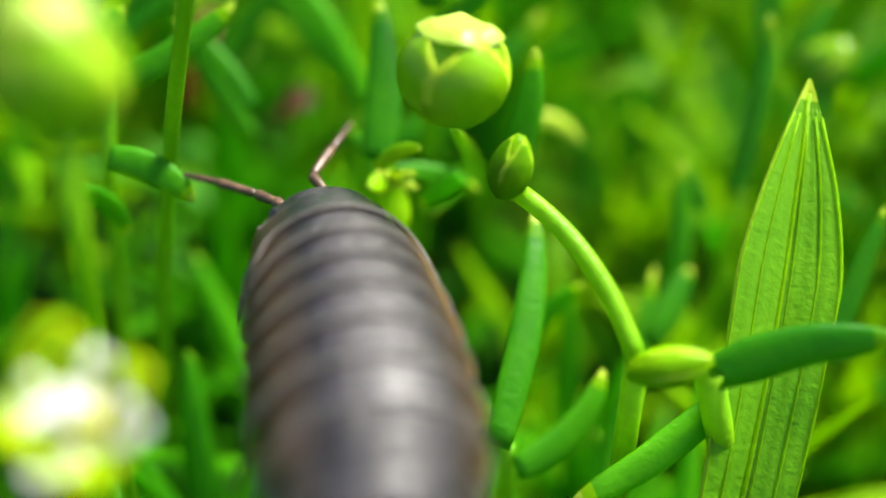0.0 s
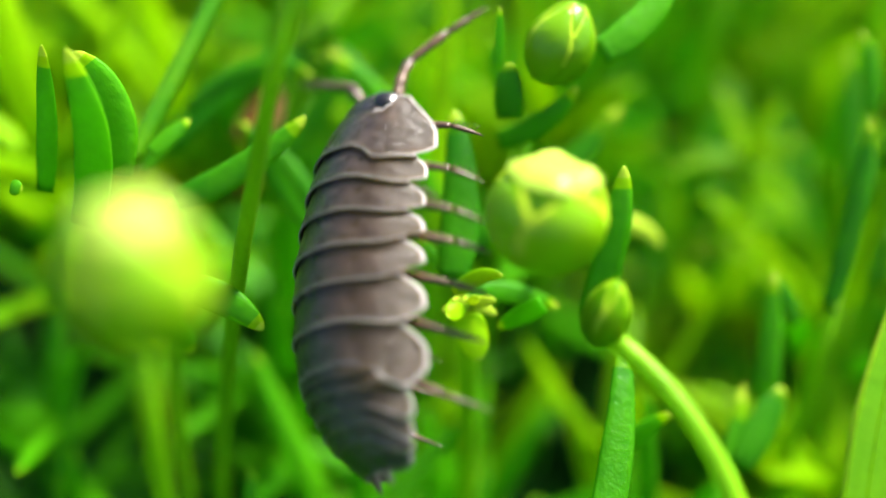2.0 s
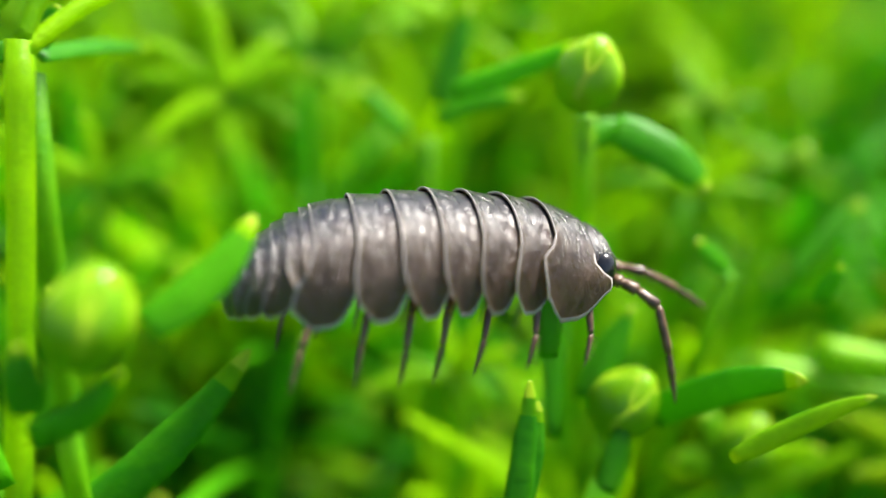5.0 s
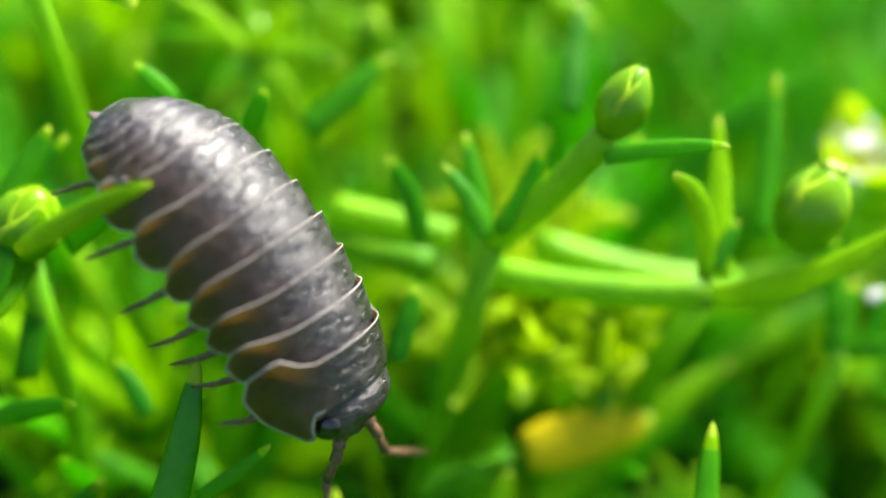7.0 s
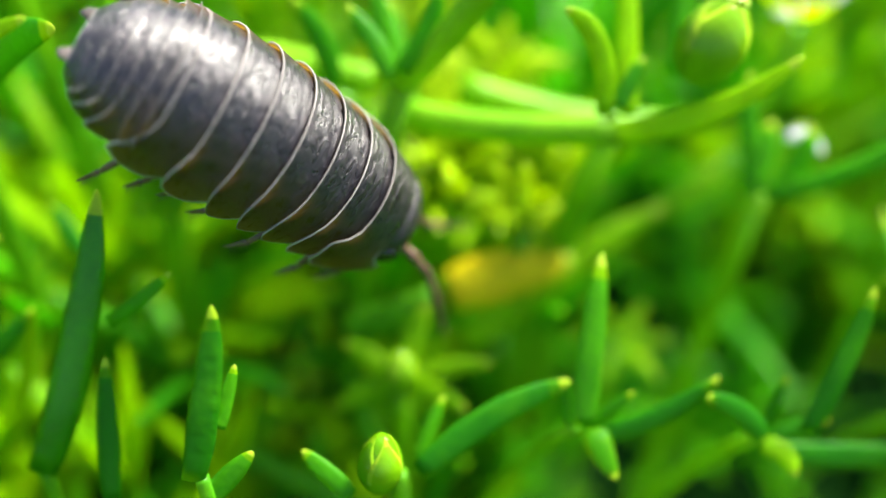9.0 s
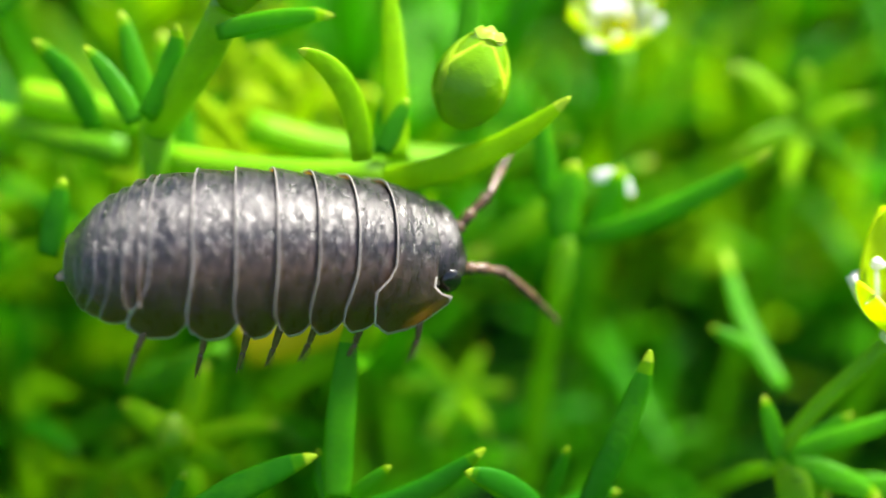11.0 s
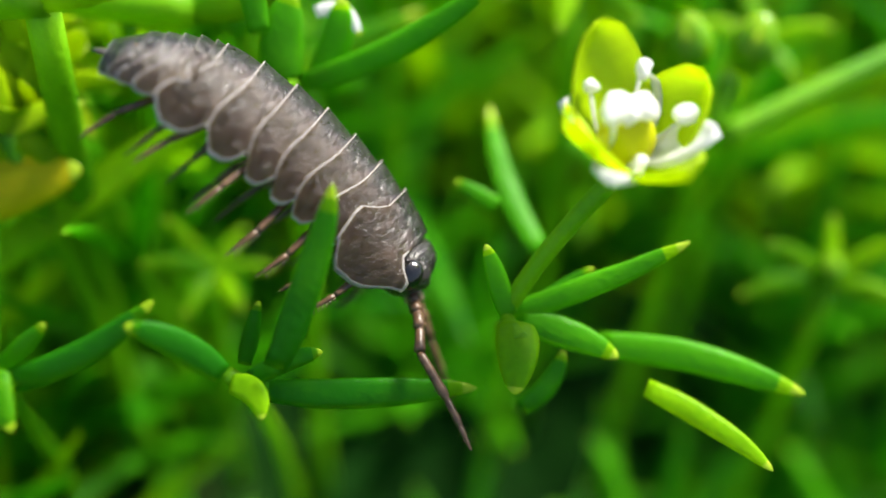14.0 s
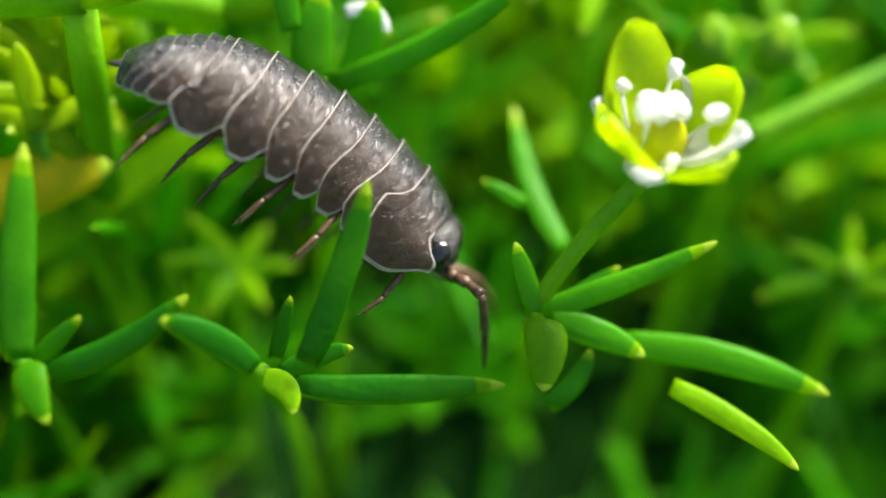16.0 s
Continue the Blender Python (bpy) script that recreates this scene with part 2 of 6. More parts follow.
# ---------------------------------------------------------------- ground
def ground():
    def steps(lo, hi, d, n):
        near = [lo + i * d for i in range(int((hi - lo) / d) + 1)]
        out = [0.03 * 2.2 ** i for i in range(1, n)]
        return [lo - o for o in out[::-1]] + near + [hi + o for o in out]
    xs, ys = steps(-0.15, 0.25, 0.005, 13), steps(-0.15, 0.30, 0.005, 13)
    verts = [(x, y, soil_top(max(-.2, min(.3, x)), max(-.2, min(.35, y)))) for y in ys for x in xs]
    w = len(xs)
    faces = [(j * w + i, j * w + i + 1, (j + 1) * w + i + 1, (j + 1) * w + i) for j in range(len(ys) - 1) for i in range(w - 1)]
    me = bpy.data.meshes.new("ground")
    me.from_pydata(verts, [], faces)
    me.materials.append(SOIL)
    me.polygons.foreach_set("use_smooth", [True] * len(me.polygons))
    tagged(new("ground", me), "dark damp soil with moss under the cushion plants", "ground", kind="structure")


ground()

# ---------------------------------------------------------------- the cushion of shoots
def moss(name, seed, x0, x1, y0, y1, pitch, sides, steps, drop, label, scale=1.0, mat=None):
    """Leafy shoots side by side, joined into one sheet of stuff."""
    rnd = random.Random(seed)
    bm = bmesh.new()
    y = y0
    while y < y1:
        x = x0
        while x < x1:
            px_, py_ = x + rnd.uniform(-.5, .5) * pitch, y + rnd.uniform(-.5, .5) * pitch
            x += pitch
            top = moss_top(px_, py_) - drop - rnd.random() * 0.009 * scale - 0.009 * max(0.0, min(1.0, (px_ - 0.035) / 0.01)) * max(0.0, min(1.0, (0.040 - py_) / 0.008))
            base = Vector((px_, py_, soil_top(px_, py_) - 0.001))
            lean = Vector((rnd.gauss(0, .0035), rnd.gauss(0, .0035), 0)) * scale
            head = Vector((px_, py_, top - 0.003)) + lean
            if head.z < base.z + 0.003:
                head.z = base.z + 0.003
            sweep(bm, bow(base, head, -lean * 0.3, 3), [0.0004 * scale] * 4, 4, cap=False)
            turn = rnd.random() * 6.28
            for node in range(4):
                at = head.lerp(base, node * 0.2)
                for k in range(3 if node else 5):
                    turn += 2.4
                    rise = rnd.uniform(0.15, 1.1) if node else rnd.uniform(.5, 1.4)
                    way = Vector((math.cos(turn) * math.cos(rise), math.sin(turn) * math.cos(rise), math.sin(rise)))
                    ln = rnd.uniform(.0045, .0095) * scale
                    add_leaf(bm, at, at + way * ln, rnd.uniform(.0007, .0012) * scale, Vector((0, 0, rnd.uniform(-.1, .16) * ln)),
                             0.5, sides, steps, Vector((-math.sin(turn), math.cos(turn), 0)))
        y += pitch
    me = mesh_of(bm, name, [mat or LEAF, mat or STEM])
    tagged(new(name, me), label, "cushion plant", kind="stuff")


MOSS_LABEL = "dense bright green cushion of needle-leaved shoots on soil"
FAR_LABEL = "yellow-green cushion of needle-leaved shoots farther off"
DEEP_LABEL = "deep green shaded cushion shoots farther off"
moss("moss_cushion", 3, 0.037, 0.110, 0.008, 0.050, 0.0098, 6, 6, 0.0215, MOSS_LABEL, 1.4)
moss("moss_cushion", 8, -0.040, 0.037, 0.008, 0.048, 0.0082, 6, 6, 0.0120, MOSS_LABEL, 1.35)
moss("moss_cushion", 7, 0.004, 0.037, 0.010, 0.048, 0.0095, 6, 6, 0.0105, "yellow-green young shoots among the darker cushion", 1.2, LEAF_YOUNG_LIT)
moss("moss_cushion", 6, -0.055, 0.043, 0.048, 0.078, 0.0090, 5, 5, 0.0050, FAR_LABEL, 1.55, LEAF_YOUNG_LIT)
moss("moss_cushion", 16, -0.050, 0.043, 0.050, 0.078, 0.0110, 5, 5, 0.0035, DEEP_LABEL, 1.4)
moss("moss_cushion", 9, 0.043, 0.125, 0.052, 0.078, 0.0086, 5, 5, 0.0055, DEEP_LABEL, 1.5)
moss("moss_cushion", 21, 0.050, 0.100, 0.052, 0.080, 0.0098, 5, 5, 0.0065, FAR_LABEL, 1.5, LEAF_YOUNG_LIT)
moss("moss_cushion", 4, -0.10, 0.045, 0.078, 0.21, 0.0080, 4, 3, 0.002, FAR_LABEL, 1.6, LEAF_YOUNG_LIT)
moss("moss_cushion", 14, 0.045, 0.20, 0.078, 0.21, 0.0084, 4, 3, 0.005, DEEP_LABEL, 1.6)
moss("moss_cushion", 15, 0.060, 0.20, 0.085, 0.21, 0.0120, 4, 3, 0.002, FAR_LABEL, 1.6, LEAF_YOUNG_LIT)
moss("moss_cushion", 5, -0.10, 0.20, -0.06, 0.008, 0.0090, 4, 3, 0.010, MOSS_LABEL, 1.5)

# ---------------------------------------------------------------- single plants
SHOOT_LABEL = "bright green pearlwort shoot with fleshy needle leaves"


def shoot(label, node, root, width=0.9):
    """A shoot: an empty at its foot in the soil and a stem up to the node (millimetres)."""
    node, root = mm(*node), mm(*root)
    root.z = soil_top(root.x, root.y) - 0.001
    s = new("pearlwort_shoot")
    s.location = root
    s.empty_display_size = 0.002
    tagged(s, label or SHOOT_LABEL, "plant", "shoots of the cushion")
    bm = bmesh.new()
    lean = Vector((node.x - root.x, node.y - root.y, 0)) * -0.18
    sweep(bm, [p - root for p in bow(root, node, lean, 8)], [width * 0.0005 * k for k in (1.1, 1.05, 1, 1, 1, .98, .96, .94, .9)], 9)
    part("stem", bm, STEM, s)
    return s


def stalk(s, a, b, width, lift=(0, 0, 0), mat=None, name="stalk"):
    a, b = mm(*a) - s.location, mm(*b) - s.location
    bm = bmesh.new()
    sweep(bm, bow(a, b, mm(*lift), 10), [width * 0.0005] * 11, 9)
    return part(name, bm, mat or STEM, s)


def leaf(s, a, b, width, lift=(0, 0, 0), mat=None, flat=0.3, turn=0.0, name="leaf"):
    a, b = mm(*a) - s.location, mm(*b) - s.location
    ahead = (b - a).normalized()
    side = ahead.cross(Vector((0.1, -0.77, 0.64)))
    side = side.normalized() if side.length > 0.2 else Vector((1, 0, 0))
    side = Matrix.Rotation(radians(turn), 3, ahead) @ side
    bm = bmesh.new()
    add_leaf(bm, a, b, width * 0.00095, mm(*lift), flat, 12, 14, side, True)
    for v in bm.verts:
        v.co += noise.noise_vector((v.co + a * 3) * 900) * (width * 0.00003) + noise.noise_vector((v.co + b) * 260) * (width * 0.00007)
    return part(name, bm, [mat or LEAF, LEAF_TIP, mat or LEAF_YOUNG_LIT], s)


def petal_mesh(length, width, cup, point=0.5, thick=0.00009, across=8, along=10):
    """A spoon-shaped sheet along +x, hollow upwards."""
    bm = bmesh.new()
    grid = {}
    for layer in (0, 1):
        for j in range(along + 1):
            t = j / along
            w = width / 2 * (math.sin(math.pi * (0.10 + 0.90 * t ** 0.85 * 0.97)) ** (0.55 + 0.3 * point)) if j < along else width * 0.02
            w = max(w, width * (0.16 if t < 0.3 else 0.02))
            for i in range(across + 1):
                u = i / across * 2 - 1
                z = cup * (u * u) * width * 0.5 + cup * 0.55 * length * t * t
                grid[layer, i, j] = bm.verts.new((length * t * (1 - 0.12 * cup * t), w * u, z + (thick if layer else 0)))
    for j in range(along):
        for i in range(across):
            bm.faces.new([grid[0, a, b] for a, b in ((i, j), (i, j + 1), (i + 1, j + 1), (i + 1, j))])
            bm.faces.new([grid[1, a, b] for a, b in ((i, j), (i + 1, j), (i + 1, j + 1), (i, j + 1))])
    for j in range(along):
        for i in (0, across):
            bm.faces.new((grid[0, i, j], grid[0, i, j + 1], grid[1, i, j + 1], grid[1, i, j]))
    for i in range(across):
        for j in (0, along):
            bm.faces.new((grid[0, i, j], grid[0, i + 1, j], grid[1, i + 1, j], grid[1, i, j]))
    return bm


def frame_of(axis):
    z = Vector(axis).normalized()
    x = (Vector((1, 0, 0)) - z * z.x).normalized()
    return Matrix((x, z.cross(x), z)).transposed()


def bud(s, centre, axis, length, width, sepals=4, blunt=0.0, name="bud", mat=None, opening=0.0):
    """An egg-shaped bud wrapped in overlapping sepals whose rims stand a little off."""
    c, turn = mm(*centre) - s.location, frame_of(axis)
    length, width = length * 0.001, width * 0.001

    def egg(t):
        return math.sin(math.pi * (0.04 + 0.92 * t)) ** (0.62 - 0.25 * blunt) * (1.08 - 0.25 * t * (1 - blunt))
    bm = bmesh.new()
    ts = [i / 14 for i in range(15)]
    sweep(bm, [Vector((0, 0, (t - 0.5) * length)) for t in ts], [width * 0.47 * egg(t) for t in ts], 22)
    for v in bm.verts:
        v.co = turn @ v.co + c
    core = part(name, bm, mat or BUD, s, "round green flower bud")
    for k in range(sepals):
        bm = bmesh.new()
        mid = math.tau * k / sepals + 0.4
        grid = {}
        for layer in (0, 1):
            for j in range(11):
                t = 0.02 + 0.98 * j / 10
                spread = (math.pi / sepals * 1.30) * (1 - 0.92 * max(0.0, (t - 0.45) / 0.55) ** 1.7)
                for i in range(9):
                    u = i / 8 * 2 - 1
                    r = width * (0.485 + 0.022 * (1 - u * u) + 0.012 * (k % 2)) * egg(t) * (1 if layer else 0.965)
                    a = mid + u * spread
                    grid[layer, i, j] = bm.verts.new(turn @ Vector((r * math.cos(a), r * math.sin(a), (t - 0.5) * length * 1.03)) + c)
        for j in range(10):
            for i in range(8):
                for layer in (0, 1):
                    q = bm.faces.new([grid[layer, a, b] for a, b in ((i, j), (i + 1, j), (i + 1, j + 1), (i, j + 1))])
                    q.material_index = 1 if (i in (0, 7) and j > 2) or j == 9 else 0
        for j in range(10):
            for i in (0, 8):
                bm.faces.new((grid[0, i, j], grid[0, i, j + 1], grid[1, i, j + 1], grid[1, i, j])).material_index = 1
        part("sepal", bm, [mat or BUD, BUD_RIM], core)
    # a pale cap for the petal tips and the highlight painted with them
    if opening:
        bm = bmesh.new()
        ts = [1 - opening + opening * i / 8 for i in range(9)]
        sweep(bm, [Vector((0, 0, (t - 0.5) * length * 1.05)) for t in ts], [width * 0.515 * egg(t) for t in ts], 24)
        for v in bm.verts:
            a = math.atan2(v.co.y, v.co.x)
            v.co *= 1 + 0.05 * math.cos(4 * a) + 0.03 * noise.noise(v.co * 2200)
            v.co = turn @ v.co + c
        part("petals", bm, PALE, core, "pale petal tips and painted highlight at the top")
    return core


def flower(s, centre, axis, size, spin=0.0):
    """Four cupped yellow-green sepals, four white petals between them, a round ovary and stamens with white heads."""
    c, turn = mm(*centre) - s.location, frame_of(axis)
    size *= 0.001
    bm = bmesh.new()
    bmesh.ops.create_uvsphere(bm, u_segments=16, v_segments=10, radius=size * 0.10)
    for v in bm.verts:
        v.co = turn @ Vector((v.co.x, v.co.y, v.co.z * 0.7)) + c
    head = part("flower", bm, BUD, s, "small open flower, white petals between yellow-green sepals")

    def place(bm, a, tilt, out=0.0, up=0.0):
        m = Matrix.Rotation(a, 4, "Z") @ Matrix.Translation((out, 0, up)) @ Matrix.Rotation(-tilt, 4, "Y")
        for v in bm.verts:
            v.co = turn @ (m @ v.co) + c
        return bm
    for k in range(4):
        a = math.tau * k / 4 + spin
        part("sepal", place(petal_mesh(size * (0.60, .74, .56, .58)[k], size * 0.47, 0.34, 0.1, size * 0.022, 12, 14), a, radians((34, 44, 34, 24)[k]), size * .03), SEPAL, head)
        part("petal", place(petal_mesh(size * (0.36, .36, .36, .42)[k], size * 0.25, 0.22, 0.0, size * 0.045, 10, 12), a + (.75, .85, .78, .8)[k], radians((40, 38, 24, 34)[k]), size * .13, size * .06), PETAL, head)
    bm = bmesh.new()
    bmesh.ops.create_uvsphere(bm, u_segments=24, v_segments=16, radius=size * 0.15)
    for v in bm.verts:
        v.co = turn @ (Vector((v.co.x, v.co.y, v.co.z * 1.2 * (1 - 0.1 * math.cos(4 * math.atan2(v.co.y, v.co.x))))) + Vector((0, 0, size * 0.17))) + c
    part("ovary", bm, OVARY, head, "yellow round ovary")
    rnd = random.Random(11)
    for k in range(9):
        styles = k >= 5
        a = math.tau * k / (4 if styles else 5) + spin + 0.87 + rnd.uniform(-.25, .25)
        out = size * (0.065 if styles else rnd.uniform(0.17, 0.29))
        tip = Vector((math.cos(a) * out, math.sin(a) * out, size * (0.38 if styles else rnd.uniform(0.22, 0.46))))
        foot = Vector((math.cos(a) * size * .12, math.sin(a) * size * .12, size * 0.06)) if not styles else Vector((0, 0, size * .3))
        bm = bmesh.new()
        sweep(bm, [foot, foot.lerp(tip, .5), tip], [size * .014, size * .012, size * .010], 6)
        bmesh.ops.create_icosphere(bm, subdivisions=3, radius=size * (rnd.uniform(0.046, 0.062) if styles else rnd.uniform(0.034, 0.064)),
                                   matrix=Matrix.Translation(tip) @ Matrix.Rotation(a, 4, "Z") @ Matrix.Diagonal((rnd.uniform(1.0, 1.5), rnd.uniform(.8, 1.0), rnd.uniform(.7, 1.0), 1)))
        for v in bm.verts:
            v.co = turn @ (v.co + noise.noise_vector(v.co * 2200) * size * 0.034) + c
        part("style" if styles else "stamen", bm, PETAL, head)
    return head


def grass_blade(base, tip, width, fold=0.25):
    """A broad cut blade with raised veins and a keel."""
    base, tip = mm(*base), mm(*tip)
    ob = new("grass_blade")
    ob.location = base
    tagged(ob, "broad light green grass blade with pale veins and pointed tip", "grass")
    ahead = tip - base
    side = ahead.cross(Vector((0.1, -0.77, 0.64))).normalized()
    out = side.cross(ahead).normalized()
    bm = bmesh.new()
    cols, rows_ = 28, 24
    grid = {}
    for layer in (0, 1):
        for j in range(rows_ + 1):
            t = j / rows_
            w = width * 0.0005 * (min(1.0, 0.80 + 0.3 * t) * (1 - max(0.0, (t - 0.62) / 0.38) ** 1.55) + 0.012)
            for i in range(cols + 1):
                u = i / cols * 2 - 1
                h = abs(u) * fold * w + (0.00003 if i % 4 == 0 else 0) - layer * 0.00018 + 0.0006 * math.sin(t * 3)
                grid[layer, i, j] = bm.verts.new(ahead * t + side * (w * u) + out * h)
    for j in range(rows_):
        for i in range(cols):
            for layer in (0, 1):
                f = bm.faces.new([grid[layer, a, b] for a, b in ((i, j), (i + 1, j), (i + 1, j + 1), (i, j + 1))])
                f.material_index = 1 if j > rows_ - 2 else 0
        for i in (0, cols):
            bm.faces.new((grid[0, i, j], grid[0, i, j + 1], grid[1, i, j + 1], grid[1, i, j])).material_index = 1
    for v in bm.verts:
        v.co += out * (0.00006 * noise.noise(v.co * 420)) + side * (0.00006 * noise.noise(v.co * 300 + ahead))
    part("blade", bm, [GRASS, LEAF_TIP], ob)
    for u in (-.97, -.52, 0.0, .12, .58, .97):
        bm = bmesh.new()
        ts = [k / 16 * (0.97 if u == 0 else 0.93) for k in range(17)]
        ws = [width * 0.0005 * (min(1.0, 0.80 + 0.3 * t) * (1 - max(0.0, (t - 0.62) / 0.38) ** 1.55) + 0.012) for t in ts]
        sweep(bm, [ahead * t + side * (w * u) + out * (abs(u) * fold * w + 0.0006 * math.sin(t * 3) + 0.00002) for t, w in zip(ts, ws)],
              [0.00007 if u == 0 else 0.000035] * 17, 6)
        part("vein", bm, LEAF_YOUNG_LIT, ob, "pale raised vein")
    return ob


def fallen_leaf(a, b, width, lift, mat, label):
    """A curled dead leaf lying between the shoots."""
    a, b = mm(*a), mm(*b)
    ob = new("fallen_leaf")
    ob.location = a
    tagged(ob, label, "leaf")
    bm = bmesh.new()
    add_leaf(bm, Vector((0, 0, 0)), b - a, width * 0.001, mm(*lift), 0.25, 12, 14, Vector((0.3, 0.9, 0.3)))
    part("blade", bm, [mat, mat], ob)


# plants about the start of the way
s = shoot('pearlwort shoot topped by a closed round bud', (-8.11, 15.98, 41.55), (-12.71, 19.02, 31.30), 0.53)
bud(s, (-7.63, 15.63, 43.56), (0.11, 0.08, 0.97), 2.79, 2.66, blunt=0.5, opening=0.11)
leaf(s, (-10.98, 24.20, 35.65), (-8.31, 23.59, 34.36), 1.10, (0.14, 0.16, 0.19))
leaf(s, (-12.49, 24.40, 34.09), (-11.47, 25.11, 31.67), 0.86, (0.19, 0.19, 0.22))
s = shoot('pearlwort shoot with a plump opening bud', (0.36, 23.61, 37.09), (3.42, 51.12, 15.35), 0.36)
bud(s, (0.33, 23.12, 39.35), (0.13, 0.15, 0.97), 2.80, 3.12, blunt=1.0, opening=0.10)
leaf(s, (2.31, 25.79, 33.00), (3.15, 27.87, 37.78), 1.16, (0.26, 0.01, -0.00))
leaf(s, (3.91, 31.66, 32.50), (5.85, 31.68, 31.27), 0.77, (0.09, 0.17, 0.21), mat=LEAF_TIP)
leaf(s, (0.59, 25.09, 34.15), (-0.85, 25.44, 32.76), 0.75, (0.00, 0.00, 0.00))
s = shoot('pearlwort shoot with a small bud on an arching stalk', (5.55, 17.24, 33.34), (6.72, 18.62, 29.65), 0.81)
bud(s, (2.04, 21.75, 36.95), (0.25, 0.26, 0.95), 2.00, 1.40, mat=LEAF_YOUNG_LIT)
stalk(s, (2.20, 21.60, 36.20), (5.55, 17.24, 33.34), 0.62, (0.35, 0.10, 0.42))
s = shoot('pearlwort shoot with upright leaves around a knotted joint', (-1.91, 26.13, 33.67), (-1.82, 27.10, 25.36), 0.86)
leaf(s, (-2.39, 26.17, 34.14), (-2.36, 30.58, 38.21), 1.39, (0.23, 0.01, -0.00))
leaf(s, (-2.27, 25.22, 34.48), (-0.72, 25.17, 35.28), 0.62, (-0.00, 0.16, 0.20), mat=LEAF_YOUNG_LIT)
leaf(s, (-2.08, 25.00, 34.20), (-2.52, 24.31, 34.33), 0.73, (0.00, 0.00, 0.00), mat=LEAF_YOUNG_LIT)
leaf(s, (-1.81, 25.21, 33.49), (-1.42, 24.27, 32.32), 1.13, (0.00, 0.00, 0.00), mat=LEAF_YOUNG_LIT)
leaf(s, (-1.82, 26.13, 33.67), (1.37, 26.82, 32.42), 0.78, (-0.00, 0.15, 0.18))
leaf(s, (-2.43, 27.26, 33.18), (-3.62, 29.17, 33.70), 0.57, (0.00, 0.00, 0.00))
for k in range(7):
    a = 0.5 + k * 0.9
    leaf(s, (-1.75, 25.35, 33.9), (-1.75 + 0.95 * math.cos(a), 25.1 - 0.3 * math.sin(k), 33.9 + 0.85 * math.sin(a)), 0.45, (0, 0, 0.05), mat=LEAF_TIP, name="bract")
s = shoot('', (-12.01, 27.72, 36.23), (-15.35, 25.89, 28.49), 0.58)
leaf(s, (-11.66, 27.40, 36.58), (-7.29, 29.14, 38.82), 1.04, (0.19, -0.16, -0.21))
leaf(s, (-13.82, 25.27, 37.13), (-13.09, 26.18, 42.76), 1.21, (0.47, 0.02, -0.01))
leaf(s, (-15.65, 26.86, 37.29), (-14.60, 27.71, 42.07), 0.74, (0.11, 0.00, -0.00))
stalk(s, (-13.46, 28.40, 37.15), (-10.50, 33.79, 41.68), 0.67, (0.00, 0.00, 0.00))
leaf(s, (-13.44, 29.40, 36.47), (-12.01, 31.00, 37.40), 0.52, (0.00, 0.00, 0.00))
leaf(s, (-14.12, 33.95, 34.50), (-7.74, 37.53, 36.59), 1.08, (-0.24, 0.66, 0.82))
leaf(s, (-7.88, 30.76, 32.11), (-10.45, 32.39, 36.72), 0.96, (0.00, 0.00, 0.00))
leaf(s, (-16.13, 25.97, 38.13), (-15.77, 25.93, 38.06), 0.53, (0.00, 0.00, 0.00))
s = shoot('', (-3.92, 33.98, 32.45), (-4.62, 34.32, 26.81), 0.67)
leaf(s, (-4.14, 33.80, 33.23), (-7.88, 36.82, 37.81), 1.14, (-0.43, 0.12, 0.19))
leaf(s, (-7.52, 30.35, 33.75), (-10.56, 32.45, 36.60), 0.80, (0.20, 0.12, 0.16))
leaf(s, (-12.56, 28.57, 37.69), (-11.39, 29.67, 38.34), 0.64, (0.00, 0.00, 0.00))
leaf(s, (-12.79, 33.56, 36.40), (-7.72, 33.39, 37.97), 0.85, (0.02, 0.54, 0.74))
leaf(s, (-13.07, 26.80, 38.04), (-13.85, 27.99, 41.68), 1.30, (0.52, 0.22, 0.27))
s = shoot('pearlwort shoot with an egg-shaped bud and a long leaf beside it', (0.10, 31.11, 37.00), (-2.59, 34.45, 29.60), 0.72)
bud(s, (1.22, 31.38, 40.32), (0.36, 0.24, 0.88), 2.82, 2.48, sepals=5)
leaf(s, (2.54, 31.25, 40.06), (5.15, 33.50, 41.91), 1.18, (0.19, -0.11, -0.16))
leaf(s, (-0.89, 30.82, 39.68), (-0.86, 31.50, 41.59), 0.37, (0.00, 0.00, 0.00))
leaf(s, (-0.48, 30.36, 38.04), (-0.47, 30.94, 39.83), 1.18, (0.00, 0.00, 0.00))
leaf(s, (-0.80, 30.90, 36.78), (1.88, 31.09, 38.88), 0.90, (0.20, -0.16, -0.22))
grass_blade((8.44, 13.43, 25.07), (11.76, 25.20, 37.98), 3.39)
s = shoot('pearlwort shoot with a low side bud', (7.59, 17.04, 33.10), (14.30, 18.01, 24.92), 0.97)
bud(s, (6.31, 16.75, 33.69), (0.90, -0.10, 0.35), 2.36, 1.18, mat=LEAF_YOUNG_LIT)
leaf(s, (7.59, 16.98, 33.03), (12.53, 16.82, 34.70), 1.34, (-0.00, 0.20, 0.24))
leaf(s, (8.94, 18.20, 30.75), (3.82, 15.35, 29.22), 1.21, (0.00, -0.22, -0.26))
s = shoot('', (2.22, 18.67, 27.58), (2.58, 20.09, 21.80), 0.58)
leaf(s, (1.69, 17.55, 29.05), (3.27, 24.81, 33.03), 1.18, (0.38, 0.12, 0.15))
leaf(s, (3.14, 23.27, 27.45), (5.22, 24.01, 30.21), 0.84, (-0.30, 0.14, 0.16))
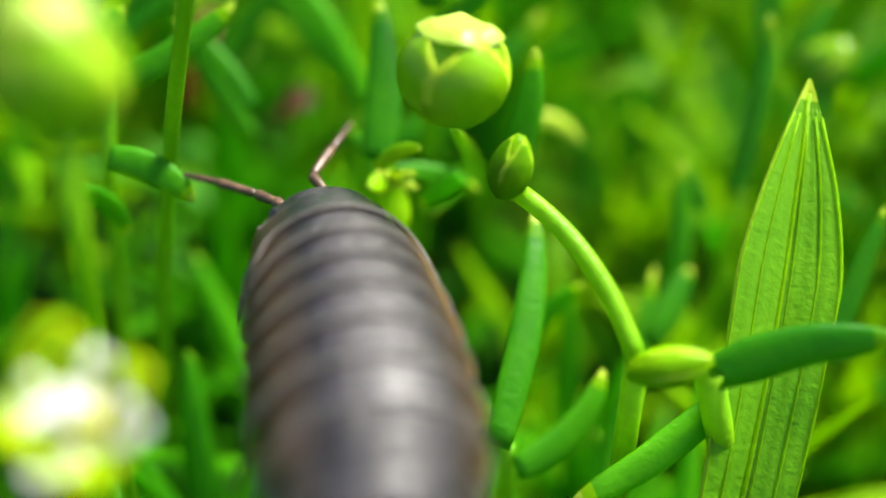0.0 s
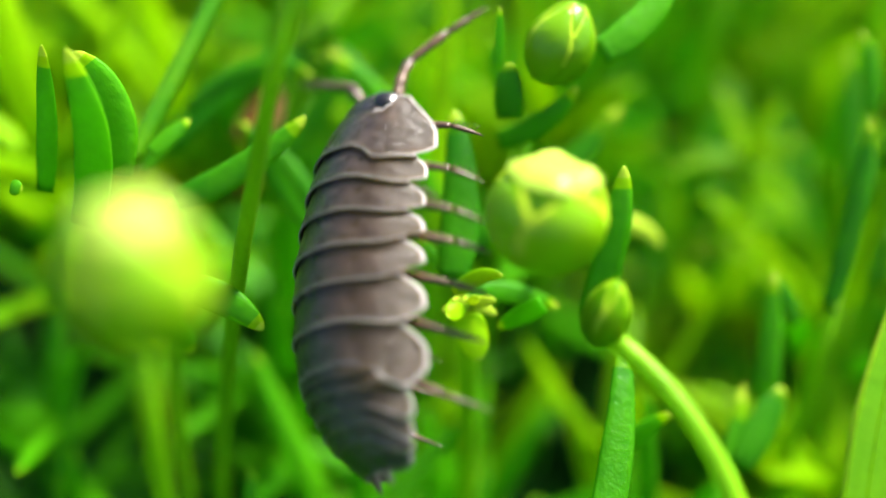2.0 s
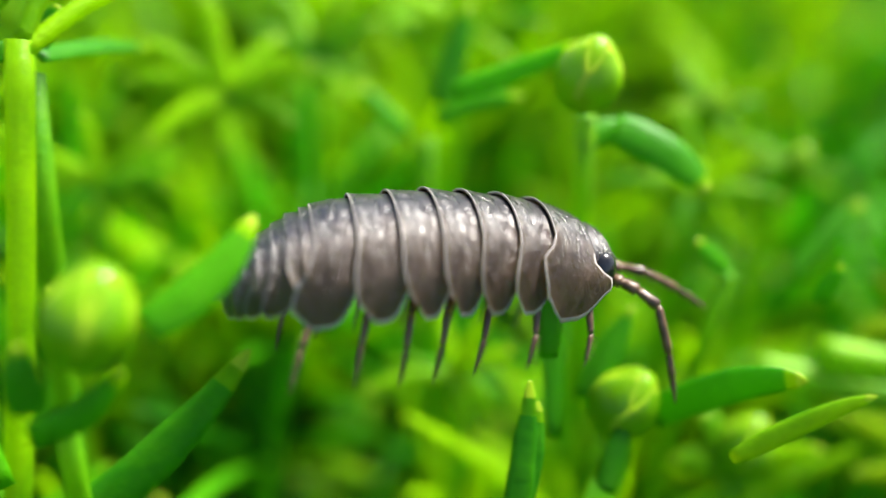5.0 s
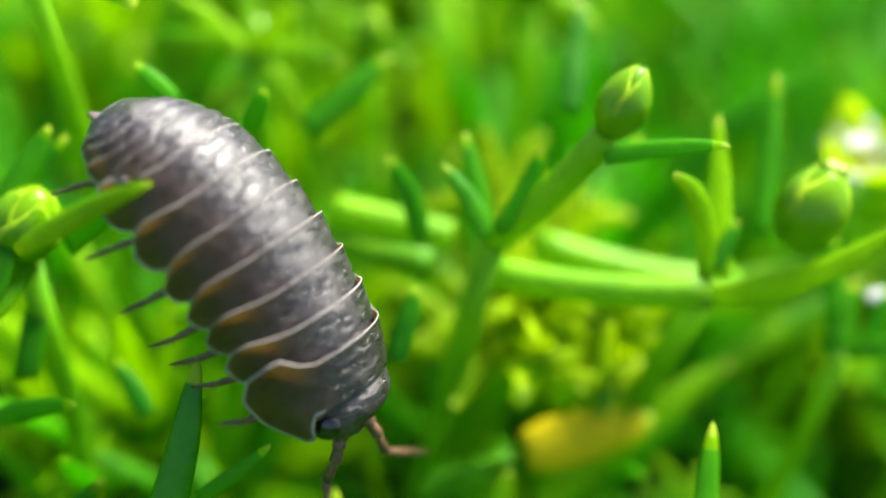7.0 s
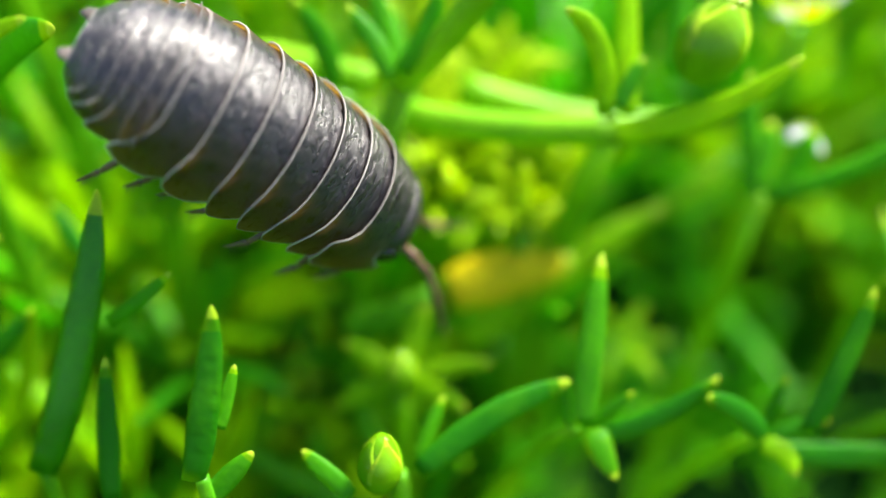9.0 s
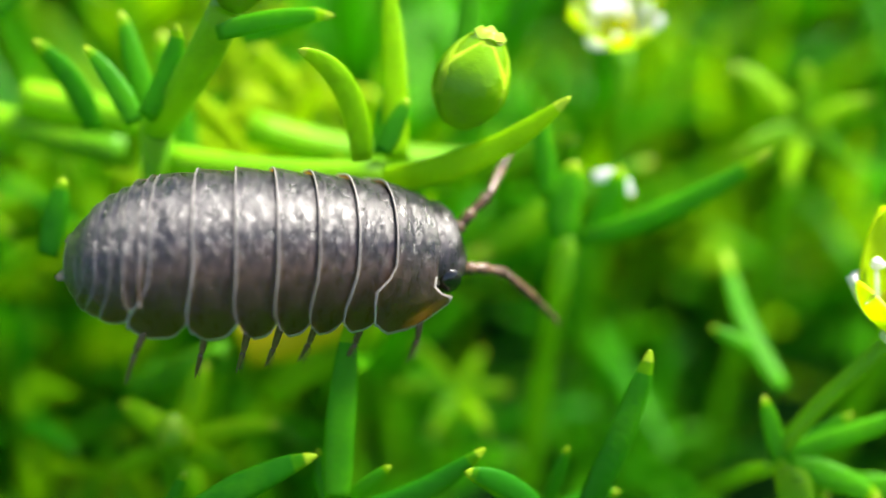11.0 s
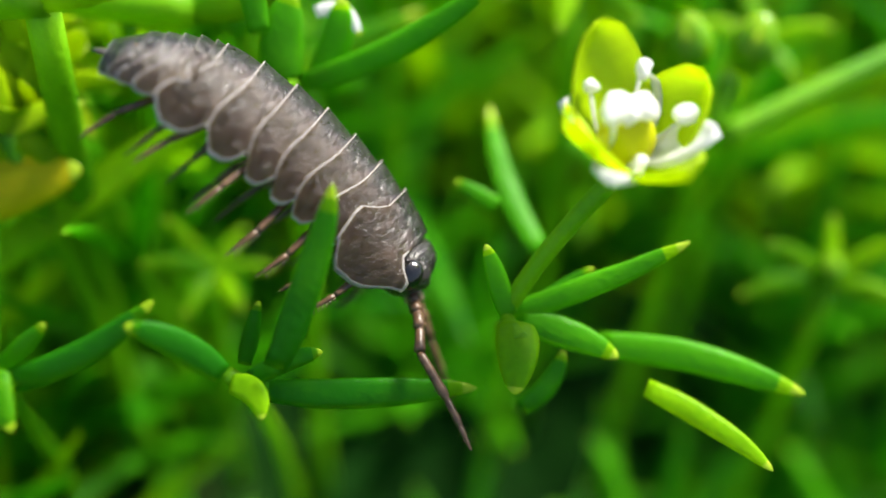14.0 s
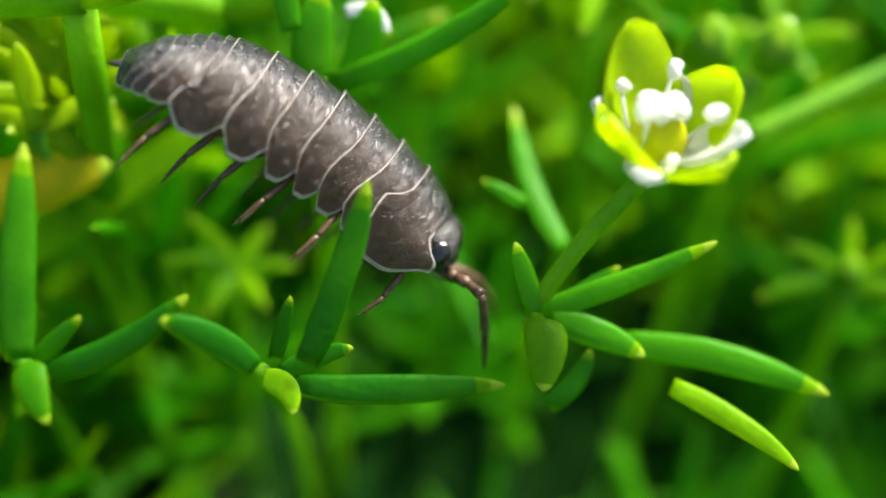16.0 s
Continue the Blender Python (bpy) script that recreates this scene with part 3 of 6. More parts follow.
leaf(s, (2.51, 18.18, 26.99), (5.58, 20.99, 28.85), 1.21, (0.49, -0.25, -0.30))
leaf(s, (6.25, 19.67, 23.17), (8.51, 26.70, 28.74), 0.93, (0.00, 0.00, 0.00))
leaf(s, (8.15, 24.38, 26.92), (9.92, 26.63, 28.66), 1.35, (0.00, 0.00, 0.00))
leaf(s, (13.90, 21.99, 29.67), (15.61, 24.88, 33.11), 0.92, (0.00, 0.00, 0.00))
leaf(s, (9.47, 26.56, 27.64), (9.57, 29.29, 32.02), 1.05, (0.00, 0.00, 0.00))
s = shoot('', (12.00, 28.97, 30.88), (13.45, 30.24, 24.36), 0.60)
leaf(s, (11.79, 28.74, 30.56), (12.91, 32.64, 36.73), 0.99, (0.16, 0.00, -0.00))
leaf(s, (14.08, 35.23, 35.34), (13.47, 36.57, 38.26), 0.85, (0.26, 0.00, -0.01))
leaf(s, (10.58, 28.49, 30.27), (9.56, 29.36, 31.95), 0.80, (0.00, 0.00, 0.00))
leaf(s, (16.31, 33.47, 30.74), (17.13, 34.91, 32.70), 1.02, (0.00, 0.00, 0.00))
leaf(s, (16.17, 36.21, 32.50), (17.79, 38.19, 35.15), 0.92, (0.00, 0.00, 0.00))
s = shoot('pearlwort shoot with a small open white flower, low in the cushion', (-7.31, 12.27, 37.68), (-12.24, 13.61, 27.15), 0.71)
flower(s, (-7.31, 11.43, 37.41), (0.10, -0.19, 0.94), 3.7, 0.5)
s = shoot('pearlwort shoot with a large rounded bud on a thick stalk', (-5.01, 23.05, 48.12), (-14.61, 26.61, 41.23), 0.54)
bud(s, (-3.94, 21.94, 49.61), (0.13, 0.06, 0.94), 2.88, 2.59, blunt=0.4, opening=0.10)
leaf(s, (-4.33, 24.72, 46.31), (-3.35, 25.53, 49.44), 0.71, (0.35, -0.07, -0.11))
s = shoot('', (-9.14, 37.67, 36.80), (-14.37, 38.26, 28.64), 0.82)
stalk(s, (-9.14, 37.67, 36.80), (-4.34, 42.32, 44.03), 0.81, (0.44, -0.26, -0.38))
leaf(s, (-10.15, 34.16, 33.01), (-6.96, 36.81, 36.52), 1.11, (0.00, 0.00, 0.00))
s = shoot('tall pearlwort stalk with opposite leaves', (-2.65, 41.37, 42.50), (-4.04, 36.71, 28.45), 0.98)
bud(s, (-4.66, 41.40, 43.48), (-0.30, 0.00, 0.86), 0.77, 0.69)
# the brighter tissue puts the backlight on these three stalks into their colour
stalk(s, (-2.59, 40.91, 43.84), (-3.52, 33.46, 29.29), 0.90, (0.08, -0.00, -0.00), mat=LEAF_YOUNG_LIT)
stalk(s, (-2.50, 40.68, 43.52), (-0.20, 43.50, 44.66), 0.61, (0.00, 0.09, 0.13), mat=LEAF_YOUNG_LIT)
stalk(s, (-2.49, 40.91, 43.84), (-1.75, 42.95, 45.93), 0.59, (0.00, 0.00, 0.00), mat=LEAF_YOUNG_LIT)
leaf(s, (-2.47, 41.81, 42.93), (-0.44, 48.16, 40.82), 0.74, (0.01, 0.12, 0.18))
leaf(s, (-2.42, 41.92, 43.30), (-1.80, 42.68, 44.42), 0.78, (0.00, 0.00, 0.00))
leaf(s, (-2.63, 41.70, 42.98), (-4.57, 41.34, 43.40), 0.78, (0.00, 0.00, 0.00))
leaf(s, (-6.42, 41.85, 41.93), (-7.88, 42.37, 44.68), 0.98, (0.20, 0.10, 0.16))
leaf(s, (-3.64, 33.37, 32.07), (-7.77, 36.88, 37.89), 1.14, (0.39, 0.20, 0.31))
stalk(s, (-4.31, 41.64, 44.00), (-2.50, 43.68, 45.90), 0.81, (0.00, 0.00, 0.00))
stalk(s, (-7.87, 36.06, 38.07), (-4.31, 41.64, 44.00), 0.78, (0.39, -0.01, -0.00))
s = shoot('', (10.84, 46.78, 37.41), (11.18, 47.48, 32.16), 0.74)
leaf(s, (11.19, 46.18, 38.67), (14.51, 46.18, 39.70), 0.85, (0.01, 0.14, 0.19))
leaf(s, (9.99, 48.02, 37.05), (7.93, 49.35, 38.83), 0.86, (0.00, 0.00, 0.00))
leaf(s, (11.38, 47.60, 38.62), (12.74, 50.08, 42.24), 1.23, (0.00, 0.00, 0.00))
leaf(s, (11.54, 44.58, 40.59), (16.16, 43.84, 42.94), 1.00, (-0.00, -0.07, -0.11))
s = shoot('pearlwort shoot with a shaded bud and drooping leaves', (16.18, 42.24, 40.66), (19.32, 44.93, 31.08), 0.84)
bud(s, (16.03, 42.15, 42.41), (0.15, -0.07, 0.96), 2.76, 2.55)
leaf(s, (16.02, 42.23, 39.59), (18.80, 43.07, 39.92), 1.04, (0.01, 0.12, 0.18))
leaf(s, (17.12, 42.01, 40.39), (20.58, 40.27, 38.75), 1.60, (0.21, 0.09, 0.14))
s = shoot('pearlwort shoot with a bud among four spreading leaves', (16.98, 36.07, 30.86), (18.15, 36.01, 22.47), 0.99)
bud(s, (17.28, 35.84, 32.63), (0.45, -0.03, 0.86), 2.90, 2.49)
leaf(s, (14.94, 36.04, 30.70), (14.54, 40.06, 35.78), 0.91, (0.22, -0.01, -0.00))
leaf(s, (16.06, 36.86, 31.93), (18.05, 38.92, 34.37), 0.91, (-0.13, 0.01, 0.00))
# lighter tissue offsets the shade on this leaf's underside
leaf(s, (15.70, 32.84, 30.36), (17.47, 35.85, 31.62), 1.32, (0.16, -0.01, -0.00), mat=LEAF_YOUNG_LIT)
leaf(s, (18.49, 35.95, 31.82), (22.44, 33.79, 35.30), 1.35, (0, 0, 0.6))
s = shoot('', (-2.03, 33.02, 30.98), (-2.40, 34.51, 25.82), 0.63)
leaf(s, (-2.35, 32.14, 30.77), (4.28, 36.08, 35.24), 1.55, (0.20, -0.37, -0.52))
leaf(s, (-2.16, 32.94, 29.82), (1.32, 34.08, 31.41), 0.99, (0.01, 0.17, 0.25))
leaf(s, (-3.35, 33.11, 32.14), (-7.53, 35.74, 37.92), 1.22, (0.42, 0.23, 0.32))
leaf(s, (12.24, 30.15, 32.06), (13.30, 32.79, 35.76), 0.88, (0.19, -0.00, -0.00))
leaf(s, (-0.69, 34.10, 36.62), (-1.12, 34.87, 38.74), 0.50, (0.00, 0.00, 0.00))
# plants half way
s = shoot('', (22.06, 40.09, 35.15), (21.46, 41.62, 30.87), 0.62)
leaf(s, (21.76, 39.67, 35.56), (20.41, 39.97, 36.83), 0.77, (0.00, 0.00, 0.00))
leaf(s, (24.56, 37.82, 35.49), (25.13, 38.02, 36.96), 0.78, (0.00, 0.00, 0.00))
leaf(s, (26.21, 42.60, 33.17), (29.58, 44.62, 35.69), 1.16, (0.00, 0.00, 0.00))
s = shoot('pearlwort shoot with a tilted bud on a long slanting stalk', (33.43, 37.01, 31.64), (30.53, 35.95, 26.33), 1.27)
bud(s, (37.23, 36.70, 37.68), (0.34, 0.21, 0.90), 2.57, 1.87)
stalk(s, (33.43, 37.01, 31.64), (36.67, 36.28, 36.53), 1.13, (0.01, -0.11, -0.17))
leaf(s, (36.52, 35.38, 36.25), (40.21, 34.27, 37.43), 0.66, (-0.01, 0.10, 0.15))
leaf(s, (33.03, 36.15, 32.45), (31.40, 37.73, 34.47), 0.81, (0.20, -0.01, 0.02))
leaf(s, (33.20, 37.38, 32.14), (32.30, 39.37, 34.90), 0.84, (0.00, 0.00, 0.00))
leaf(s, (33.43, 36.23, 32.65), (34.78, 37.30, 35.53), 0.85, (0.28, -0.02, 0.02))
leaf(s, (29.91, 33.57, 28.73), (30.58, 35.11, 30.91), 0.93, (0.00, 0.00, 0.00))
leaf(s, (36.67, 41.17, 35.13), (37.28, 44.82, 38.46), 1.13, (0.00, 0.00, 0.00))
s = shoot('', (42.40, 39.78, 27.71), (41.58, 40.74, 20.40), 0.74)
stalk(s, (35.98, 40.33, 29.48), (44.84, 39.68, 28.01), 1.45, (0.01, -0.19, -0.28))
leaf(s, (44.60, 39.70, 28.03), (49.20, 40.20, 29.10), 1.40, (0.00, -0.08, -0.22), mat=LEAF_YOUNG_LIT)
stalk(s, (27.45, 40.69, 30.60), (32.29, 39.71, 30.05), 1.38, (0.00, 0.00, 0.00))
leaf(s, (44.23, 37.89, 31.70), (44.70, 41.49, 37.08), 1.02, (0.00, 0.00, 0.00))
leaf(s, (18.92, 30.97, 34.90), (22.83, 31.13, 37.15), 0.72, (-0.00, 0.09, 0.13), mat=LEAF_YOUNG_LIT)
s = shoot('', (27.55, 23.21, 26.22), (27.40, 24.80, 20.71), 0.51)
leaf(s, (27.22, 23.23, 26.19), (27.96, 25.95, 30.88), 0.96, (0.13, -0.01, 0.01))
leaf(s, (27.79, 24.93, 26.39), (28.29, 26.24, 27.96), 0.53, (0.00, 0.00, 0.00))
leaf(s, (23.81, 24.67, 22.79), (23.73, 27.47, 26.89), 0.78, (0.00, 0.00, 0.00))
leaf(s, (27.47, 23.44, 24.64), (28.89, 24.38, 25.92), 0.81, (0.00, 0.00, 0.00))
leaf(s, (19.35, 25.28, 21.94), (19.27, 26.32, 23.12), 0.65, (0.00, 0.00, 0.00))
s = shoot('pearlwort shoot with a glossy upright leaf', (21.15, 26.06, 23.08), (20.17, 26.54, 18.01), 0.58)
leaf(s, (21.15, 25.80, 22.79), (23.72, 30.64, 31.42), 1.38, (0.26, -0.26, -0.26), mat=LEAF_WET)
leaf(s, (20.79, 34.34, 25.17), (19.49, 35.74, 26.59), 0.76, (0.00, 0.00, 0.00))
leaf(s, (17.33, 29.76, 23.10), (20.11, 30.86, 25.67), 0.90, (0.00, -0.11, -0.12))
leaf(s, (23.69, 28.65, 27.31), (25.93, 29.16, 29.13), 0.56, (0.00, -0.07, -0.08))
leaf(s, (16.03, 32.84, 26.44), (19.21, 32.07, 27.84), 0.85, (-0.00, 0.11, 0.12))
leaf(s, (16.58, 34.56, 26.65), (17.08, 36.29, 29.61), 0.98, (0.00, 0.00, 0.00))
s = shoot('', (33.58, 25.05, 23.68), (34.30, 25.68, 19.02), 0.58)
leaf(s, (34.15, 25.01, 23.73), (39.44, 27.39, 25.73), 1.13, (-0.01, 0.28, 0.32))
leaf(s, (34.23, 26.10, 23.15), (35.07, 27.62, 24.64), 0.60, (0.00, 0.00, 0.00))
bud(s, (32.89, 24.28, 25.45), (0.05, 0.29, 0.95), 2.17, 1.53)
leaf(s, (31.96, 23.96, 24.04), (30.29, 25.06, 25.06), 0.74, (0.00, 0.00, 0.00))
s = shoot('pearlwort shoot with a smooth closed bud and spreading leaves', (41.31, 35.22, 31.07), (38.61, 38.40, 23.69), 1.20)
bud(s, (44.38, 35.41, 34.66), (0.32, 0.19, 0.91), 3.20, 2.57, sepals=3, opening=0.06)
leaf(s, (40.80, 34.53, 32.07), (38.94, 35.18, 35.75), 0.93, (0.40, 0.41, 0.48), mat=LEAF_YOUNG_LIT)
leaf(s, (41.94, 35.48, 31.39), (41.67, 39.05, 36.26), 0.99, (0.00, 0.00, 0.00), mat=LEAF_YOUNG_LIT)
leaf(s, (41.45, 35.20, 31.95), (42.31, 36.39, 33.32), 0.74, (0.00, 0.00, 0.00))
leaf(s, (41.30, 35.62, 31.51), (41.66, 37.22, 33.31), 0.68, (0.00, 0.00, 0.00))
leaf(s, (41.01, 35.09, 30.91), (47.48, 34.78, 34.48), 1.00, (0.20, -0.44, -0.48), mat=LEAF_YOUNG_LIT)
stalk(s, (41.51, 35.15, 31.00), (33.60, 37.21, 30.20), 1.23, (0.00, -0.19, -0.21))
stalk(s, (24.75, 41.02, 29.51), (31.50, 38.85, 29.23), 1.40, (0.00, 0.00, 0.00))
leaf(s, (33.73, 38.52, 28.97), (32.77, 41.96, 32.76), 1.34, (0.00, 0.00, 0.00))
leaf(s, (30.84, 37.96, 30.90), (29.37, 38.54, 34.18), 0.95, (0.20, 0.13, 0.16))
leaf(s, (36.34, 39.59, 33.89), (39.23, 39.50, 34.84), 0.86, (0.00, 0.00, 0.00))
s = shoot('fallen yellow withered leaf on a thin stalk', (34.97, 34.76, 22.50), (30.79, 37.14, 18.30), 0.70)
leaf(s, (35.60, 34.78, 22.80), (40.90, 35.41, 24.07), 2.30, (-0.00, 0.09, 0.10), mat=YELLOW, name='withered_leaf')
stalk(s, (31.68, 34.38, 21.56), (34.99, 34.71, 22.63), 0.70, (0.00, 0.00, 0.00))
leaf(s, (31.07, 33.42, 21.48), (38.83, 35.62, 22.39), 1.50, (0.00, 0.10, 0.20), mat=LEAF_YOUNG_LIT)
leaf(s, (36.37, 34.26, 20.11), (45.85, 39.33, 23.94), 1.60, (0.00, 0.15, 0.30), mat=LEAF_YOUNG_LIT)
leaf(s, (45.09, 39.09, 23.44), (53.39, 42.87, 26.06), 1.30, (0.00, 0.10, 0.20), mat=LEAF_YOUNG_LIT)
# plants at the end of the way
s = shoot('', (39.86, 26.95, 23.73), (36.77, 33.52, 13.67), 0.57)
leaf(s, (40.04, 26.60, 24.25), (40.51, 30.34, 29.09), 1.08, (-0.10, 0.00, -0.00))
leaf(s, (39.61, 26.96, 23.73), (39.38, 27.97, 25.30), 0.50, (0.00, 0.00, 0.00))
leaf(s, (40.28, 26.93, 23.74), (41.77, 27.37, 25.20), 0.60, (0.00, 0.00, 0.00))
leaf(s, (40.53, 26.68, 23.50), (44.80, 27.63, 25.70), 0.90, (0.16, -0.19, -0.19))
leaf(s, (40.36, 26.47, 24.14), (40.99, 24.93, 23.44), 1.04, (-0.22, 0.24, 0.23), mat=LEAF_YOUNG_LIT)
s = shoot('', (46.65, 27.17, 22.74), (47.09, 35.46, 10.22), 0.60)
leaf(s, (46.61, 26.50, 23.77), (44.13, 26.78, 25.63), 0.96, (0.00, 0.16, 0.17))
leaf(s, (47.10, 27.40, 23.01), (47.66, 28.23, 24.98), 0.56, (0.00, 0.00, 0.00))
leaf(s, (47.27, 27.08, 22.69), (49.51, 27.45, 23.42), 0.74, (0.00, 0.10, 0.10))
leaf(s, (47.79, 27.15, 21.93), (54.33, 27.06, 21.81), 1.05, (-0.00, -0.08, -0.08))
leaf(s, (46.75, 26.65, 23.07), (47.68, 25.51, 22.81), 0.85, (0.24, 0.15, 0.18), mat=LEAF_YOUNG_LIT)
leaf(s, (48.13, 26.54, 23.93), (49.96, 29.23, 28.64), 1.02, (0.16, -0.01, 0.00))
s = shoot('pearlwort shoot with an open white flower and spreading leaves', (55.20, 28.70, 22.88), (58.70, 39.87, 7.34), 0.55)
stalk(s, (55.30, 28.86, 23.38), (58.39, 30.16, 28.07), 0.60, (-0.24, 0.02, -0.01))
flower(s, (58.47, 30.41, 28.32), (-0.02, -0.08, 1.00), 5.7, 0.38)
leaf(s, (55.39, 28.55, 23.60), (54.60, 29.85, 25.56), 0.75, (0.00, 0.00, 0.00))
leaf(s, (55.48, 29.01, 23.21), (61.23, 29.84, 25.48), 0.88, (-0.00, -0.13, -0.13))
stalk(s, (55.30, 28.50, 23.53), (55.59, 27.48, 23.76), 0.46, (0.00, 0.00, 0.00))
leaf(s, (55.58, 28.10, 23.60), (55.30, 26.00, 22.95), 1.55, (0.05, 0.16, 0.20), mat=LEAF_YOUNG_LIT, flat=0.3)
leaf(s, (55.98, 27.05, 20.57), (57.28, 28.22, 22.20), 0.82, (0.18, -0.10, -0.07))
leaf(s, (55.84, 28.78, 23.04), (58.94, 27.65, 22.39), 1.11, (0.00, 0.13, 0.13))
leaf(s, (58.70, 28.90, 21.60), (65.30, 26.70, 21.40), 1.16, (0.21, 0.16, 0.18))
leaf(s, (60.00, 27.10, 21.50), (63.50, 24.20, 20.90), 0.81, (0.16, 0.07, 0.09), mat=LEAF_YOUNG_LIT)
leaf(s, (57.22, 32.89, 22.16), (55.78, 38.32, 24.66), 0.98, (-0.30, -0.13, -0.17))
leaf(s, (55.53, 33.33, 24.02), (54.08, 34.06, 24.52), 0.60, (0.00, 0.00, 0.00))
leaf(s, (56.14, 29.35, 22.79), (58.41, 30.24, 23.97), 0.64, (0.00, 0.00, 0.00))
s = shoot('pearlwort shoot with a water-beaded leaf', (48.40, 36.15, 27.08), (48.34, 37.14, 19.39), 0.96)
leaf(s, (47.53, 36.44, 29.06), (47.02, 37.69, 32.07), 0.87, (0.00, 0.00, 0.00))
leaf(s, (48.30, 36.11, 27.37), (48.62, 37.52, 29.92), 1.57, (-0.27, 0.01, -0.01))
leaf(s, (48.70, 36.21, 27.16), (55.40, 36.55, 31.17), 0.96, (0.19, -0.30, -0.30))
leaf(s, (49.40, 36.38, 27.39), (50.16, 37.31, 29.82), 1.18, (0.20, -0.01, 0.00))
leaf(s, (49.30, 37.32, 29.25), (50.80, 36.71, 28.71), 0.55, (0.20, 0.29, 0.32), mat=PETAL, name='petal')
s = shoot('pearlwort shoot with two half-open buds', (65.24, 38.74, 25.55), (65.58, 39.31, 19.47), 0.89)
bud(s, (66.00, 39.19, 26.93), (0.17, 0.21, 0.93), 2.41, 1.97)
bud(s, (63.72, 39.91, 26.46), (-0.13, 0.24, 0.91), 2.45, 2.00)
stalk(s, (65.22, 38.01, 23.18), (73.32, 40.07, 26.29), 1.06, (0.00, 0.00, 0.00))
s = shoot('pearlwort shoot with a far white flower', (51.51, 44.11, 30.69), (53.08, 45.57, 25.21), 0.74)
flower(s, (50.76, 43.38, 31.64), (-0.13, -0.12, 0.91), 4.76, 0.2)
fallen_leaf((-12.94, 39.18, 31.89), (-10.01, 39.96, 32.83), 2.41, (0, 0, 0.5), BROWN, 'dead brown leaf caught between the shoots')
fallen_leaf((-8.32, 37.16, 28.87), (-6.27, 37.93, 29.84), 1.90, (0, 0, 0.5), BROWN, 'small dead brown leaf caught between the shoots')
fallen_leaf((-12.56, 37.55, 29.55), (-11.46, 39.33, 31.67), 2.21, (0, 0, 0.5), BROWN, 'dead orange-brown leaf deep between the shoots')
# star-shaped shoots farther off
s = shoot('yellow-green pearlwort shoot with leaves spread like a star', (2.01, 50.30, 37.71), (1.97, 52.10, 32.96), 0.86)
leaf(s, (2.01, 50.30, 37.71), (2.00, 48.74, 35.86), 0.99, (0.01, 0.17, 0.24), mat=LEAF_YOUNG_LIT)
leaf(s, (2.01, 50.30, 37.71), (5.09, 49.31, 36.89), 1.04, (0.01, 0.17, 0.24), mat=LEAF_YOUNG_LIT)
leaf(s, (2.01, 50.30, 37.71), (6.03, 50.31, 39.15), 1.09, (0.01, 0.19, 0.27), mat=LEAF_YOUNG_LIT)
leaf(s, (2.01, 50.30, 37.71), (4.36, 52.57, 39.71), 1.19, (0.01, 0.17, 0.24), mat=LEAF_YOUNG_LIT)
leaf(s, (2.01, 50.30, 37.71), (1.22, 52.25, 41.66), 1.09, (0.01, 0.22, 0.31), mat=LEAF_YOUNG_LIT)
leaf(s, (2.01, 50.30, 37.71), (-1.69, 51.55, 39.91), 0.89, (0.01, 0.20, 0.29), mat=LEAF_YOUNG_LIT)
leaf(s, (2.01, 50.30, 37.71), (-2.43, 51.46, 37.93), 1.18, (0.01, 0.20, 0.28), mat=LEAF_YOUNG_LIT)
leaf(s, (2.01, 50.30, 37.71), (-1.16, 48.47, 36.43), 1.11, (0.01, 0.22, 0.31), mat=LEAF_YOUNG_LIT)
s = shoot('yellow-green pearlwort shoot with leaves spread like a star', (-7.43, 42.23, 30.17), (-9.31, 43.53, 24.67), 0.77)
leaf(s, (-7.43, 42.23, 30.17), (-5.33, 41.21, 29.22), 0.90, (0.01, 0.14, 0.20), mat=LEAF_YOUNG_LIT)
leaf(s, (-7.43, 42.23, 30.17), (-3.27, 41.54, 31.41), 0.77, (0.01, 0.18, 0.25), mat=LEAF_YOUNG_LIT)
leaf(s, (-7.43, 42.23, 30.17), (-5.68, 44.07, 32.15), 0.78, (0.01, 0.15, 0.22), mat=LEAF_YOUNG_LIT)
leaf(s, (-7.43, 42.23, 30.17), (-7.54, 43.55, 33.59), 1.03, (0.01, 0.17, 0.24), mat=LEAF_YOUNG_LIT)
leaf(s, (-7.43, 42.23, 30.17), (-9.44, 41.83, 31.95), 0.91, (0.01, 0.12, 0.17), mat=LEAF_YOUNG_LIT)
leaf(s, (-7.43, 42.23, 30.17), (-9.75, 41.04, 30.01), 0.88, (0.01, 0.15, 0.21), mat=LEAF_YOUNG_LIT)
leaf(s, (-7.43, 42.23, 30.17), (-8.83, 41.04, 29.12), 0.91, (0.01, 0.14, 0.20), mat=LEAF_YOUNG_LIT)
s = shoot('yellow-green pearlwort shoot with leaves spread like a star', (5.84, 54.67, 37.75), (6.35, 56.40, 32.93), 0.89)
leaf(s, (5.84, 54.67, 37.75), (8.59, 54.62, 36.78), 1.14, (0.01, 0.15, 0.21), mat=LEAF_YOUNG_LIT)
leaf(s, (5.84, 54.67, 37.75), (8.98, 55.76, 39.36), 1.09, (0.01, 0.17, 0.24), mat=LEAF_YOUNG_LIT)
leaf(s, (5.84, 54.67, 37.75), (6.86, 56.01, 40.39), 1.01, (0.01, 0.15, 0.22), mat=LEAF_YOUNG_LIT)
leaf(s, (5.84, 54.67, 37.75), (3.32, 57.85, 40.75), 1.08, (0.01, 0.22, 0.32), mat=LEAF_YOUNG_LIT)
